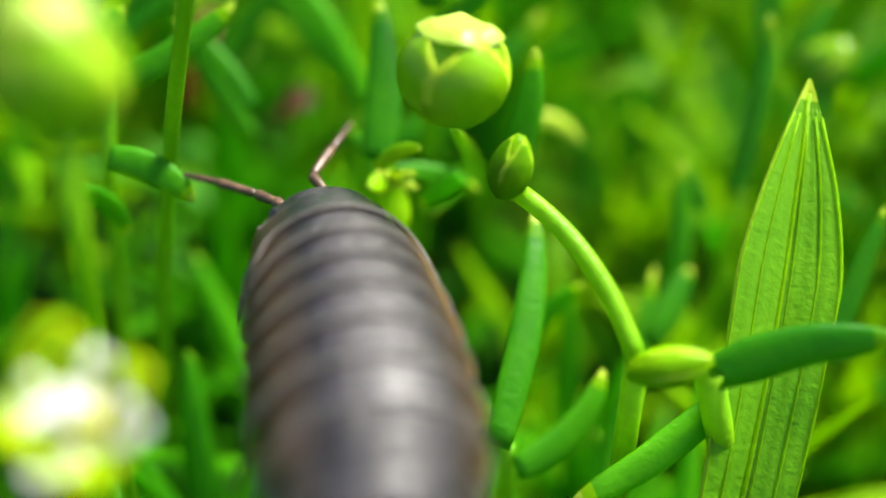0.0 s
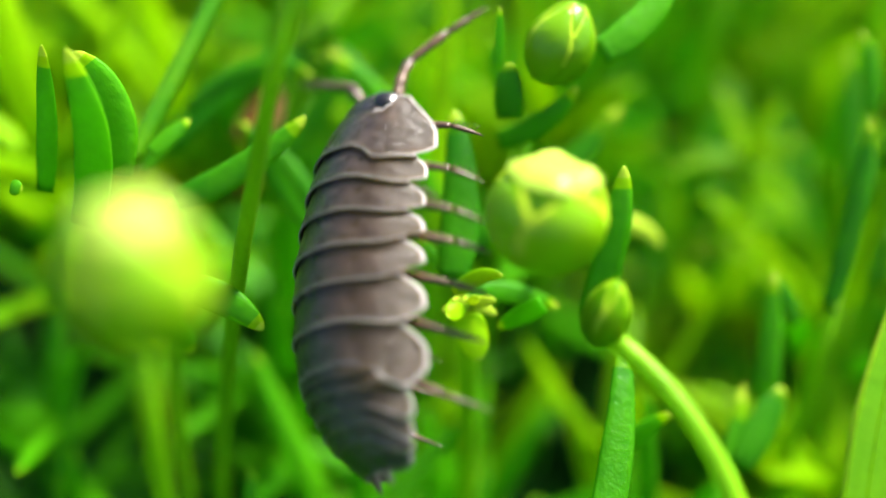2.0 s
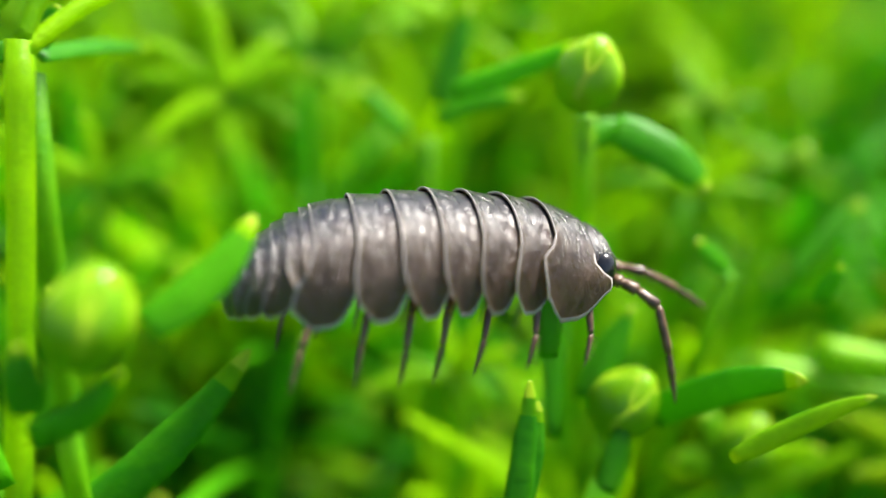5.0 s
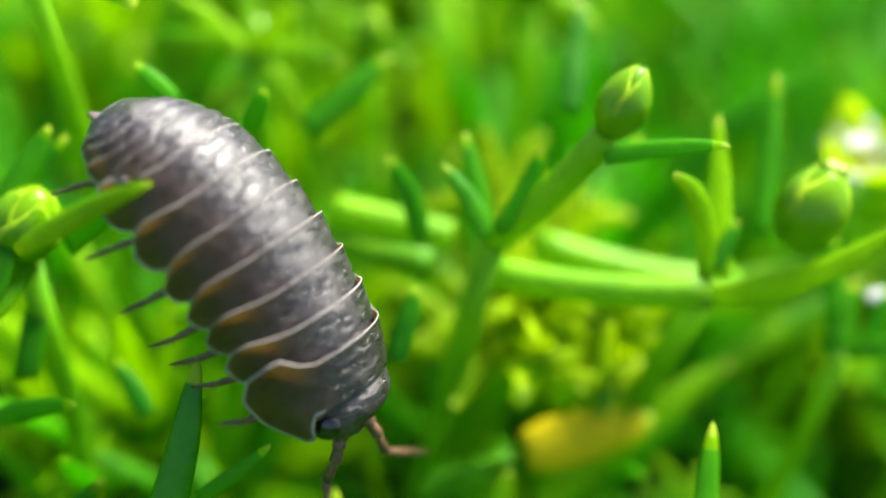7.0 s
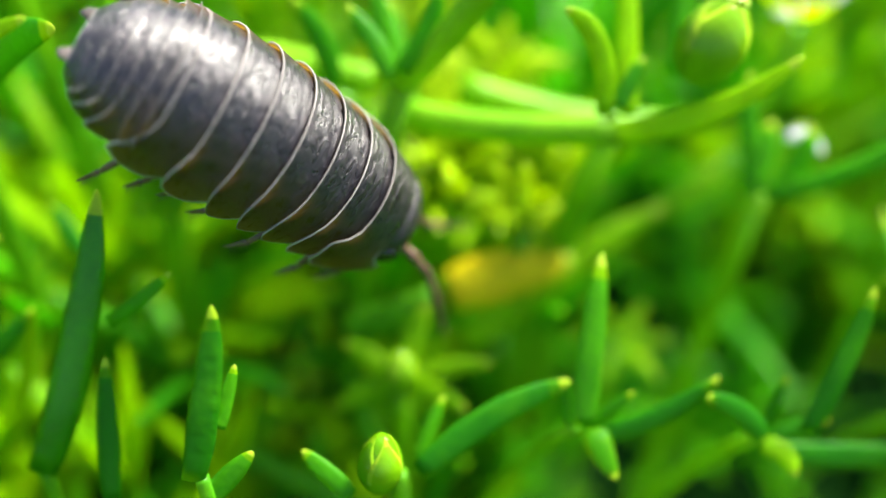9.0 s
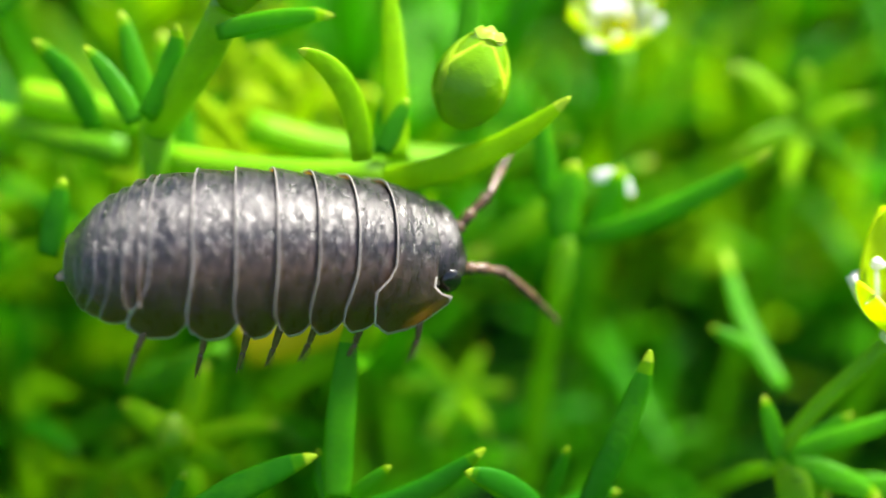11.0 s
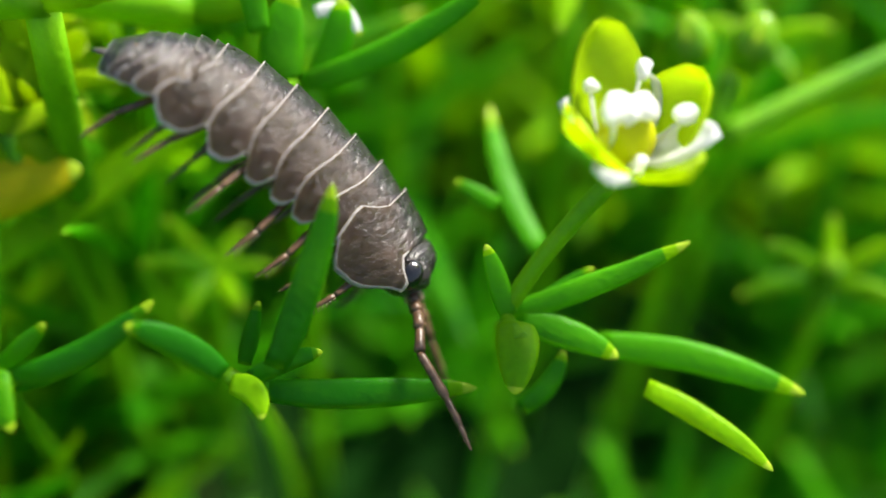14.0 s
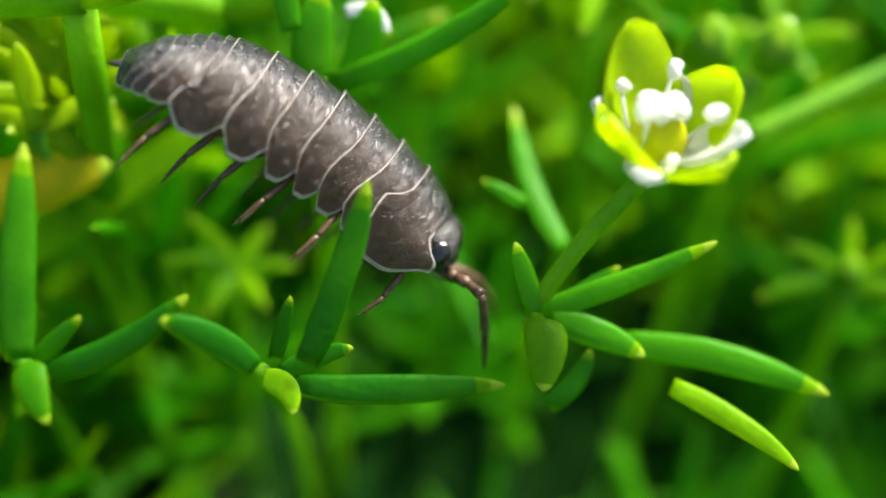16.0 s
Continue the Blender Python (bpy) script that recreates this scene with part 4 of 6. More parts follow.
leaf(s, (5.84, 54.67, 37.75), (2.66, 54.33, 39.54), 0.88, (0.01, 0.16, 0.23), mat=LEAF_YOUNG_LIT)
leaf(s, (5.84, 54.67, 37.75), (2.58, 53.87, 37.45), 1.18, (0.01, 0.17, 0.24), mat=LEAF_YOUNG_LIT)
leaf(s, (5.84, 54.67, 37.75), (4.53, 52.49, 36.14), 0.89, (0.01, 0.18, 0.26), mat=LEAF_YOUNG_LIT)
leaf(s, (5.84, 54.67, 37.75), (6.97, 53.30, 36.22), 1.22, (0.01, 0.15, 0.22), mat=LEAF_YOUNG_LIT)
s = shoot('yellow-green pearlwort shoot with leaves spread like a star', (-3.47, 47.97, 34.26), (-4.78, 49.55, 29.17), 0.77)
leaf(s, (-3.47, 47.97, 34.26), (-7.20, 48.09, 34.21), 0.79, (0.01, 0.17, 0.25), mat=LEAF_YOUNG_LIT)
leaf(s, (-3.47, 47.97, 34.26), (-5.79, 46.18, 33.07), 0.83, (0.01, 0.19, 0.27), mat=LEAF_YOUNG_LIT)
leaf(s, (-3.47, 47.97, 34.26), (-1.17, 47.48, 32.64), 0.92, (0.01, 0.17, 0.24), mat=LEAF_YOUNG_LIT)
leaf(s, (-3.47, 47.97, 34.26), (-0.43, 48.08, 34.35), 1.03, (0.01, 0.14, 0.20), mat=LEAF_YOUNG_LIT)
leaf(s, (-3.47, 47.97, 34.26), (-0.45, 49.63, 36.40), 0.79, (0.01, 0.19, 0.26), mat=LEAF_YOUNG_LIT)
leaf(s, (-3.47, 47.97, 34.26), (-3.90, 49.37, 37.48), 0.78, (0.01, 0.17, 0.24), mat=LEAF_YOUNG_LIT)
leaf(s, (-3.47, 47.97, 34.26), (-6.76, 49.32, 35.59), 1.03, (0.01, 0.17, 0.24), mat=LEAF_YOUNG_LIT)
s = shoot('yellow-green pearlwort shoot with leaves spread like a star', (23.41, 47.40, 34.16), (24.79, 48.92, 29.07), 0.86)
leaf(s, (23.41, 47.40, 34.16), (25.71, 47.40, 36.45), 0.97, (0.01, 0.16, 0.22), mat=LEAF_YOUNG_LIT)
leaf(s, (23.41, 47.40, 34.16), (22.83, 50.29, 37.56), 0.94, (0.01, 0.22, 0.31), mat=LEAF_YOUNG_LIT)
leaf(s, (23.41, 47.40, 34.16), (20.22, 47.96, 36.66), 0.88, (0.01, 0.17, 0.24), mat=LEAF_YOUNG_LIT)
leaf(s, (23.41, 47.40, 34.16), (18.70, 48.30, 34.36), 1.13, (0.01, 0.23, 0.32), mat=LEAF_YOUNG_LIT)
leaf(s, (23.41, 47.40, 34.16), (21.95, 45.62, 32.80), 1.05, (0.01, 0.16, 0.23), mat=LEAF_YOUNG_LIT)
leaf(s, (23.41, 47.40, 34.16), (26.11, 46.41, 31.66), 0.90, (0.01, 0.22, 0.31), mat=LEAF_YOUNG_LIT)
leaf(s, (23.41, 47.40, 34.16), (27.63, 47.07, 34.20), 0.92, (0.01, 0.20, 0.29), mat=LEAF_YOUNG_LIT)
s = shoot('yellow-green pearlwort shoot with leaves spread like a star', (11.99, 42.01, 28.29), (12.70, 43.13, 22.60), 0.75)
leaf(s, (11.99, 42.01, 28.29), (12.37, 40.67, 25.81), 1.02, (0.01, 0.20, 0.28), mat=LEAF_YOUNG_LIT)
leaf(s, (11.99, 42.01, 28.29), (14.10, 41.54, 26.24), 0.94, (0.01, 0.16, 0.23), mat=LEAF_YOUNG_LIT)
leaf(s, (11.99, 42.01, 28.29), (14.67, 42.44, 29.52), 0.82, (0.01, 0.13, 0.19), mat=LEAF_YOUNG_LIT)
leaf(s, (11.99, 42.01, 28.29), (13.47, 42.66, 31.70), 0.80, (0.01, 0.16, 0.23), mat=LEAF_YOUNG_LIT)
leaf(s, (11.99, 42.01, 28.29), (10.97, 44.57, 31.20), 0.80, (0.01, 0.19, 0.27), mat=LEAF_YOUNG_LIT)
leaf(s, (11.99, 42.01, 28.29), (9.08, 42.56, 28.91), 0.79, (0.01, 0.14, 0.19), mat=LEAF_YOUNG_LIT)
leaf(s, (11.99, 42.01, 28.29), (8.09, 41.10, 28.52), 0.80, (0.01, 0.19, 0.27), mat=LEAF_YOUNG_LIT)
s = shoot('yellow-green pearlwort shoot with leaves spread like a star', (-10.67, 49.41, 36.10), (-12.04, 51.11, 31.20), 0.86)
leaf(s, (-10.67, 49.41, 36.10), (-8.74, 46.98, 35.20), 1.06, (0.01, 0.16, 0.22), mat=LEAF_YOUNG_LIT)
leaf(s, (-10.67, 49.41, 36.10), (-6.33, 48.71, 36.18), 1.10, (0.01, 0.20, 0.28), mat=LEAF_YOUNG_LIT)
leaf(s, (-10.67, 49.41, 36.10), (-6.98, 51.05, 37.99), 1.00, (0.01, 0.20, 0.29), mat=LEAF_YOUNG_LIT)
leaf(s, (-10.67, 49.41, 36.10), (-10.28, 50.77, 39.74), 1.03, (0.01, 0.19, 0.27), mat=LEAF_YOUNG_LIT)
leaf(s, (-10.67, 49.41, 36.10), (-13.86, 51.03, 37.48), 1.09, (0.01, 0.16, 0.23), mat=LEAF_YOUNG_LIT)
leaf(s, (-10.67, 49.41, 36.10), (-13.43, 48.08, 36.27), 1.10, (0.01, 0.16, 0.23), mat=LEAF_YOUNG_LIT)
leaf(s, (-10.67, 49.41, 36.10), (-11.33, 47.05, 34.85), 0.91, (0.01, 0.17, 0.24), mat=LEAF_YOUNG_LIT)
s = shoot('yellow-green pearlwort shoot with leaves spread like a star', (12.69, 54.17, 39.32), (13.04, 56.04, 34.68), 0.86)
leaf(s, (12.69, 54.17, 39.32), (14.34, 55.46, 41.47), 0.98, (0.01, 0.14, 0.20), mat=LEAF_YOUNG_LIT)
leaf(s, (12.69, 54.17, 39.32), (12.36, 54.93, 42.73), 0.99, (0.01, 0.17, 0.25), mat=LEAF_YOUNG_LIT)
leaf(s, (12.69, 54.17, 39.32), (10.13, 54.93, 41.06), 1.13, (0.01, 0.14, 0.20), mat=LEAF_YOUNG_LIT)
leaf(s, (12.69, 54.17, 39.32), (9.48, 54.14, 39.07), 1.17, (0.01, 0.16, 0.22), mat=LEAF_YOUNG_LIT)
leaf(s, (12.69, 54.17, 39.32), (12.26, 53.66, 37.02), 0.89, (0.01, 0.17, 0.24), mat=LEAF_YOUNG_LIT)
leaf(s, (12.69, 54.17, 39.32), (15.14, 52.38, 38.74), 0.89, (0.01, 0.16, 0.22), mat=LEAF_YOUNG_LIT)
leaf(s, (12.69, 54.17, 39.32), (16.81, 53.37, 40.04), 1.04, (0.01, 0.20, 0.28), mat=LEAF_YOUNG_LIT)
s = shoot('yellow-green pearlwort shoot with leaves spread like a star', (-12.93, 53.72, 40.07), (-15.16, 55.70, 35.54), 0.80)
leaf(s, (-12.93, 53.72, 40.07), (-8.82, 52.01, 39.90), 0.86, (0.01, 0.18, 0.26), mat=LEAF_YOUNG_LIT)
leaf(s, (-12.93, 53.72, 40.07), (-10.91, 55.22, 42.09), 0.93, (0.01, 0.15, 0.21), mat=LEAF_YOUNG_LIT)
leaf(s, (-12.93, 53.72, 40.07), (-12.28, 54.75, 43.26), 1.03, (0.01, 0.17, 0.24), mat=LEAF_YOUNG_LIT)
leaf(s, (-12.93, 53.72, 40.07), (-14.27, 53.84, 42.63), 0.86, (0.01, 0.15, 0.21), mat=LEAF_YOUNG_LIT)
leaf(s, (-12.93, 53.72, 40.07), (-16.99, 53.37, 40.39), 0.83, (0.01, 0.20, 0.29), mat=LEAF_YOUNG_LIT)
leaf(s, (-12.93, 53.72, 40.07), (-14.88, 51.22, 38.72), 0.97, (0.01, 0.21, 0.29), mat=LEAF_YOUNG_LIT)
leaf(s, (-12.93, 53.72, 40.07), (-11.29, 51.72, 38.37), 1.00, (0.01, 0.18, 0.26), mat=LEAF_YOUNG_LIT)
s = shoot('yellow-green pearlwort shoot with leaves spread like a star', (35.95, 48.58, 37.36), (37.98, 50.67, 33.18), 0.89)
leaf(s, (35.95, 48.58, 37.36), (34.68, 46.66, 35.43), 1.09, (-0.01, 0.17, 0.27), mat=LEAF_YOUNG_LIT)
leaf(s, (35.95, 48.58, 37.36), (38.92, 47.41, 36.37), 0.95, (-0.01, 0.17, 0.27), mat=LEAF_YOUNG_LIT)
leaf(s, (35.95, 48.58, 37.36), (39.50, 47.48, 38.85), 0.98, (-0.01, 0.17, 0.28), mat=LEAF_YOUNG_LIT)
leaf(s, (35.95, 48.58, 37.36), (36.12, 49.24, 40.33), 0.99, (-0.01, 0.14, 0.23), mat=LEAF_YOUNG_LIT)
leaf(s, (35.95, 48.58, 37.36), (33.42, 49.55, 39.09), 1.10, (-0.01, 0.13, 0.22), mat=LEAF_YOUNG_LIT)
leaf(s, (35.95, 48.58, 37.36), (32.37, 47.65, 37.27), 1.07, (-0.01, 0.14, 0.23), mat=LEAF_YOUNG_LIT)
bud(s, (35.71, 48.64, 38.57), (-0.27, 0.01, 0.92), 3.00, 2.55)
s = shoot('yellow-green pearlwort shoot with leaves spread like a star', (28.94, 49.28, 34.26), (29.37, 51.38, 29.64), 0.75)
leaf(s, (28.94, 49.28, 34.26), (28.05, 47.73, 33.24), 0.96, (-0.00, 0.11, 0.17), mat=LEAF_YOUNG_LIT)
leaf(s, (28.94, 49.28, 34.26), (30.80, 48.34, 33.65), 0.82, (-0.00, 0.11, 0.18), mat=LEAF_YOUNG_LIT)
leaf(s, (28.94, 49.28, 34.26), (31.33, 49.07, 34.63), 0.77, (-0.00, 0.10, 0.17), mat=LEAF_YOUNG_LIT)
leaf(s, (28.94, 49.28, 34.26), (29.25, 49.50, 36.41), 0.76, (-0.00, 0.09, 0.15), mat=LEAF_YOUNG_LIT)
leaf(s, (28.94, 49.28, 34.26), (26.73, 51.10, 35.37), 0.93, (-0.01, 0.12, 0.20), mat=LEAF_YOUNG_LIT)
leaf(s, (28.94, 49.28, 34.26), (26.54, 49.59, 34.58), 0.78, (-0.00, 0.10, 0.16), mat=LEAF_YOUNG_LIT)
bud(s, (28.82, 49.11, 35.11), (0.09, -0.03, 0.96), 1.80, 1.53)
s = shoot('yellow-green pearlwort shoot with leaves spread like a star', (25.35, 52.33, 35.97), (26.32, 54.47, 31.57), 0.73)
leaf(s, (25.35, 52.33, 35.97), (27.96, 52.20, 38.42), 0.76, (-0.01, 0.15, 0.24), mat=LEAF_YOUNG_LIT)
leaf(s, (25.35, 52.33, 35.97), (24.21, 54.37, 37.68), 0.80, (-0.01, 0.11, 0.19), mat=LEAF_YOUNG_LIT)
leaf(s, (25.35, 52.33, 35.97), (22.71, 52.75, 35.94), 0.99, (-0.01, 0.11, 0.18), mat=LEAF_YOUNG_LIT)
leaf(s, (25.35, 52.33, 35.97), (23.48, 51.86, 34.18), 0.75, (-0.01, 0.14, 0.24), mat=LEAF_YOUNG_LIT)
leaf(s, (25.35, 52.33, 35.97), (26.86, 50.67, 34.99), 0.78, (-0.01, 0.12, 0.20), mat=LEAF_YOUNG_LIT)
leaf(s, (25.35, 52.33, 35.97), (28.44, 53.03, 36.39), 0.95, (-0.01, 0.13, 0.21), mat=LEAF_YOUNG_LIT)
bud(s, (25.29, 52.08, 36.71), (0.09, -0.03, 0.96), 1.59, 1.35)
s = shoot('yellow-green pearlwort shoot with leaves spread like a star', (39.47, 38.11, 25.70), (41.97, 39.38, 20.27), 0.88)
leaf(s, (39.47, 38.11, 25.70), (42.37, 37.86, 26.11), 1.02, (-0.01, 0.12, 0.20), mat=STRAW)
leaf(s, (39.47, 38.11, 25.70), (41.41, 38.07, 28.07), 1.01, (-0.01, 0.12, 0.21), mat=STRAW)
leaf(s, (39.47, 38.11, 25.70), (39.55, 38.71, 29.40), 0.89, (-0.01, 0.15, 0.24), mat=STRAW)
leaf(s, (39.47, 38.11, 25.70), (36.60, 39.44, 27.51), 1.11, (-0.01, 0.15, 0.24), mat=STRAW)
leaf(s, (39.47, 38.11, 25.70), (36.74, 38.91, 25.41), 1.08, (-0.01, 0.12, 0.20), mat=STRAW)
leaf(s, (39.47, 38.11, 25.70), (38.17, 37.78, 23.06), 1.01, (-0.01, 0.16, 0.27), mat=STRAW)
leaf(s, (39.47, 38.11, 25.70), (41.04, 36.90, 24.25), 1.09, (-0.01, 0.14, 0.23), mat=STRAW)
s = shoot('yellow-green pearlwort shoot with leaves spread like a star', (23.78, 49.58, 33.32), (24.30, 51.63, 28.67), 0.71)
leaf(s, (23.78, 49.58, 33.32), (24.98, 47.61, 32.29), 0.88, (-0.01, 0.13, 0.21), mat=LEAF_YOUNG_LIT)
leaf(s, (23.78, 49.58, 33.32), (26.49, 48.55, 34.47), 0.89, (-0.01, 0.12, 0.19), mat=LEAF_YOUNG_LIT)
leaf(s, (23.78, 49.58, 33.32), (23.57, 50.65, 35.79), 0.94, (-0.01, 0.12, 0.20), mat=LEAF_YOUNG_LIT)
leaf(s, (23.78, 49.58, 33.32), (21.67, 49.91, 33.68), 0.96, (-0.00, 0.09, 0.15), mat=LEAF_YOUNG_LIT)
leaf(s, (23.78, 49.58, 33.32), (22.45, 48.39, 32.39), 0.96, (-0.00, 0.10, 0.17), mat=LEAF_YOUNG_LIT)
bud(s, (23.73, 49.45, 34.27), (-0.25, 0.01, 0.92), 2.06, 1.75)
s = shoot('yellow-green pearlwort shoot with leaves spread like a star', (38.65, 35.65, 25.54), (39.76, 36.70, 20.42), 0.76)
leaf(s, (38.65, 35.65, 25.54), (40.17, 35.40, 24.13), 0.96, (-0.00, 0.12, 0.14), mat=STRAW)
leaf(s, (38.65, 35.65, 25.54), (41.14, 36.61, 26.01), 0.90, (-0.00, 0.13, 0.15), mat=STRAW)
leaf(s, (38.65, 35.65, 25.54), (38.50, 36.61, 28.39), 0.93, (-0.00, 0.15, 0.18), mat=STRAW)
leaf(s, (38.65, 35.65, 25.54), (36.31, 36.83, 25.21), 0.82, (-0.00, 0.13, 0.16), mat=STRAW)
leaf(s, (38.65, 35.65, 25.54), (38.05, 35.53, 23.94), 0.81, (-0.00, 0.11, 0.13), mat=STRAW)
s = shoot('yellow-green pearlwort shoot with leaves spread like a star', (33.62, 30.90, 21.03), (34.10, 31.56, 15.36), 0.81)
leaf(s, (33.62, 30.90, 21.03), (34.61, 32.98, 23.72), 1.02, (-0.00, 0.19, 0.22), mat=LEAF_YOUNG_LIT)
leaf(s, (33.62, 30.90, 21.03), (31.23, 32.44, 21.99), 0.99, (-0.00, 0.15, 0.18), mat=LEAF_YOUNG_LIT)
leaf(s, (33.62, 30.90, 21.03), (30.83, 30.87, 19.68), 0.95, (-0.00, 0.17, 0.20), mat=LEAF_YOUNG_LIT)
leaf(s, (33.62, 30.90, 21.03), (32.92, 30.08, 19.50), 0.87, (-0.00, 0.14, 0.16), mat=LEAF_YOUNG_LIT)
leaf(s, (33.62, 30.90, 21.03), (36.12, 29.33, 21.58), 1.03, (-0.00, 0.17, 0.20), mat=LEAF_YOUNG_LIT)
leaf(s, (33.62, 30.90, 21.03), (37.29, 31.70, 21.65), 0.88, (-0.00, 0.19, 0.22), mat=LEAF_YOUNG_LIT)
bud(s, (33.53, 30.99, 22.06), (0.03, 0.13, 0.94), 1.81, 1.54)
s = shoot('yellow-green pearlwort shoot with leaves spread like a star', (37.93, 42.99, 28.47), (39.08, 44.33, 23.70), 0.84)
leaf(s, (37.93, 42.99, 28.47), (41.09, 43.45, 28.98), 1.05, (-0.00, 0.16, 0.19), mat=STRAW)
leaf(s, (37.93, 42.99, 28.47), (38.28, 44.33, 30.76), 0.84, (-0.00, 0.15, 0.17), mat=STRAW)
leaf(s, (37.93, 42.99, 28.47), (35.84, 43.79, 31.22), 0.88, (-0.00, 0.18, 0.21), mat=STRAW)
leaf(s, (37.93, 42.99, 28.47), (34.33, 42.36, 28.59), 1.01, (-0.00, 0.18, 0.22), mat=STRAW)
leaf(s, (37.93, 42.99, 28.47), (37.49, 42.31, 26.84), 1.06, (-0.00, 0.14, 0.17), mat=STRAW)
leaf(s, (37.93, 42.99, 28.47), (39.86, 42.60, 26.98), 0.95, (-0.00, 0.16, 0.18), mat=STRAW)
s = shoot('yellow-green pearlwort shoot with leaves spread like a star', (34.83, 44.34, 28.97), (33.79, 45.83, 24.29), 0.98)
leaf(s, (34.83, 44.34, 28.97), (30.94, 43.76, 28.61), 1.10, (-0.00, 0.23, 0.25), mat=STRAW)
leaf(s, (34.83, 44.34, 28.97), (34.76, 43.01, 26.55), 1.24, (-0.00, 0.23, 0.26), mat=STRAW)
leaf(s, (34.83, 44.34, 28.97), (36.84, 42.30, 28.09), 1.26, (-0.00, 0.19, 0.21), mat=STRAW)
leaf(s, (34.83, 44.34, 28.97), (39.08, 43.29, 29.58), 1.08, (-0.00, 0.22, 0.25), mat=STRAW)
leaf(s, (34.83, 44.34, 28.97), (37.04, 46.31, 31.61), 1.19, (-0.00, 0.22, 0.24), mat=STRAW)
leaf(s, (34.83, 44.34, 28.97), (33.91, 45.65, 32.16), 1.08, (-0.00, 0.21, 0.23), mat=STRAW)
leaf(s, (34.83, 44.34, 28.97), (31.95, 45.38, 31.08), 1.06, (-0.00, 0.20, 0.23), mat=STRAW)
s = shoot('yellow-green pearlwort shoot with leaves spread like a star', (59.40, 42.24, 27.90), (61.24, 43.50, 23.10), 0.90)
leaf(s, (59.40, 42.24, 27.90), (56.31, 41.25, 27.63), 1.13, (-0.00, 0.17, 0.19), mat=LEAF_YOUNG_LIT)
leaf(s, (59.40, 42.24, 27.90), (58.62, 40.48, 26.59), 1.01, (-0.00, 0.18, 0.20), mat=LEAF_YOUNG_LIT)
leaf(s, (59.40, 42.24, 27.90), (62.20, 41.60, 26.26), 1.15, (-0.00, 0.20, 0.23), mat=LEAF_YOUNG_LIT)
leaf(s, (59.40, 42.24, 27.90), (62.18, 42.87, 29.35), 0.95, (-0.00, 0.17, 0.19), mat=LEAF_YOUNG_LIT)
leaf(s, (59.40, 42.24, 27.90), (59.24, 43.63, 30.55), 1.23, (-0.00, 0.17, 0.19), mat=LEAF_YOUNG_LIT)
leaf(s, (59.40, 42.24, 27.90), (56.34, 44.39, 30.07), 1.16, (-0.00, 0.23, 0.26), mat=LEAF_YOUNG_LIT)
s = shoot('yellow-green pearlwort shoot with leaves spread like a star', (70.92, 34.93, 17.68), (72.78, 35.28, 12.42), 0.79)
leaf(s, (70.92, 34.93, 17.68), (66.72, 34.49, 17.44), 0.94, (0.01, 0.24, 0.23), mat=LEAF_YOUNG_LIT)
leaf(s, (70.92, 34.93, 17.68), (70.01, 33.79, 15.65), 1.09, (0.01, 0.21, 0.20), mat=LEAF_YOUNG_LIT)
leaf(s, (70.92, 34.93, 17.68), (73.64, 32.97, 18.00), 0.84, (0.01, 0.24, 0.23), mat=LEAF_YOUNG_LIT)
leaf(s, (70.92, 34.93, 17.68), (73.51, 35.29, 19.91), 0.96, (0.01, 0.21, 0.20), mat=LEAF_YOUNG_LIT)
leaf(s, (70.92, 34.93, 17.68), (70.81, 36.63, 20.12), 0.83, (0.01, 0.18, 0.17), mat=LEAF_YOUNG_LIT)
leaf(s, (70.92, 34.93, 17.68), (67.98, 35.85, 19.29), 0.80, (0.01, 0.18, 0.17), mat=LEAF_YOUNG_LIT)
bud(s, (70.63, 34.96, 18.50), (-0.19, 0.25, 0.90), 1.45, 1.23)
s = shoot('yellow-green pearlwort shoot with leaves spread like a star', (68.20, 42.61, 24.67), (70.02, 43.78, 20.19), 0.79)
leaf(s, (68.20, 42.61, 24.67), (65.62, 44.10, 24.95), 0.84, (0.00, 0.17, 0.16), mat=LEAF_YOUNG_LIT)
leaf(s, (68.20, 42.61, 24.67), (66.14, 41.56, 23.35), 1.05, (0.01, 0.20, 0.19), mat=LEAF_YOUNG_LIT)
leaf(s, (68.20, 42.61, 24.67), (69.32, 40.79, 24.07), 0.82, (0.00, 0.17, 0.16), mat=LEAF_YOUNG_LIT)
leaf(s, (68.20, 42.61, 24.67), (70.92, 42.29, 25.75), 0.95, (0.01, 0.18, 0.17), mat=LEAF_YOUNG_LIT)
leaf(s, (68.20, 42.61, 24.67), (67.53, 45.59, 26.84), 0.89, (0.01, 0.22, 0.21), mat=LEAF_YOUNG_LIT)
s = shoot('yellow-green pearlwort shoot with leaves spread like a star', (37.36, 43.99, 21.68), (35.41, 45.34, 16.86), 0.87)
leaf(s, (37.36, 43.99, 21.68), (33.16, 45.36, 21.70), 1.13, (0.01, 0.23, 0.22), mat=LEAF_YOUNG_LIT)
leaf(s, (37.36, 43.99, 21.68), (35.70, 43.62, 20.05), 1.02, (0.00, 0.16, 0.16), mat=LEAF_YOUNG_LIT)
leaf(s, (37.36, 43.99, 21.68), (38.86, 42.20, 21.15), 1.13, (0.00, 0.16, 0.15), mat=LEAF_YOUNG_LIT)
leaf(s, (37.36, 43.99, 21.68), (40.15, 43.10, 22.13), 0.97, (0.00, 0.15, 0.15), mat=LEAF_YOUNG_LIT)
leaf(s, (37.36, 43.99, 21.68), (39.56, 44.84, 24.20), 0.85, (0.01, 0.19, 0.18), mat=LEAF_YOUNG_LIT)
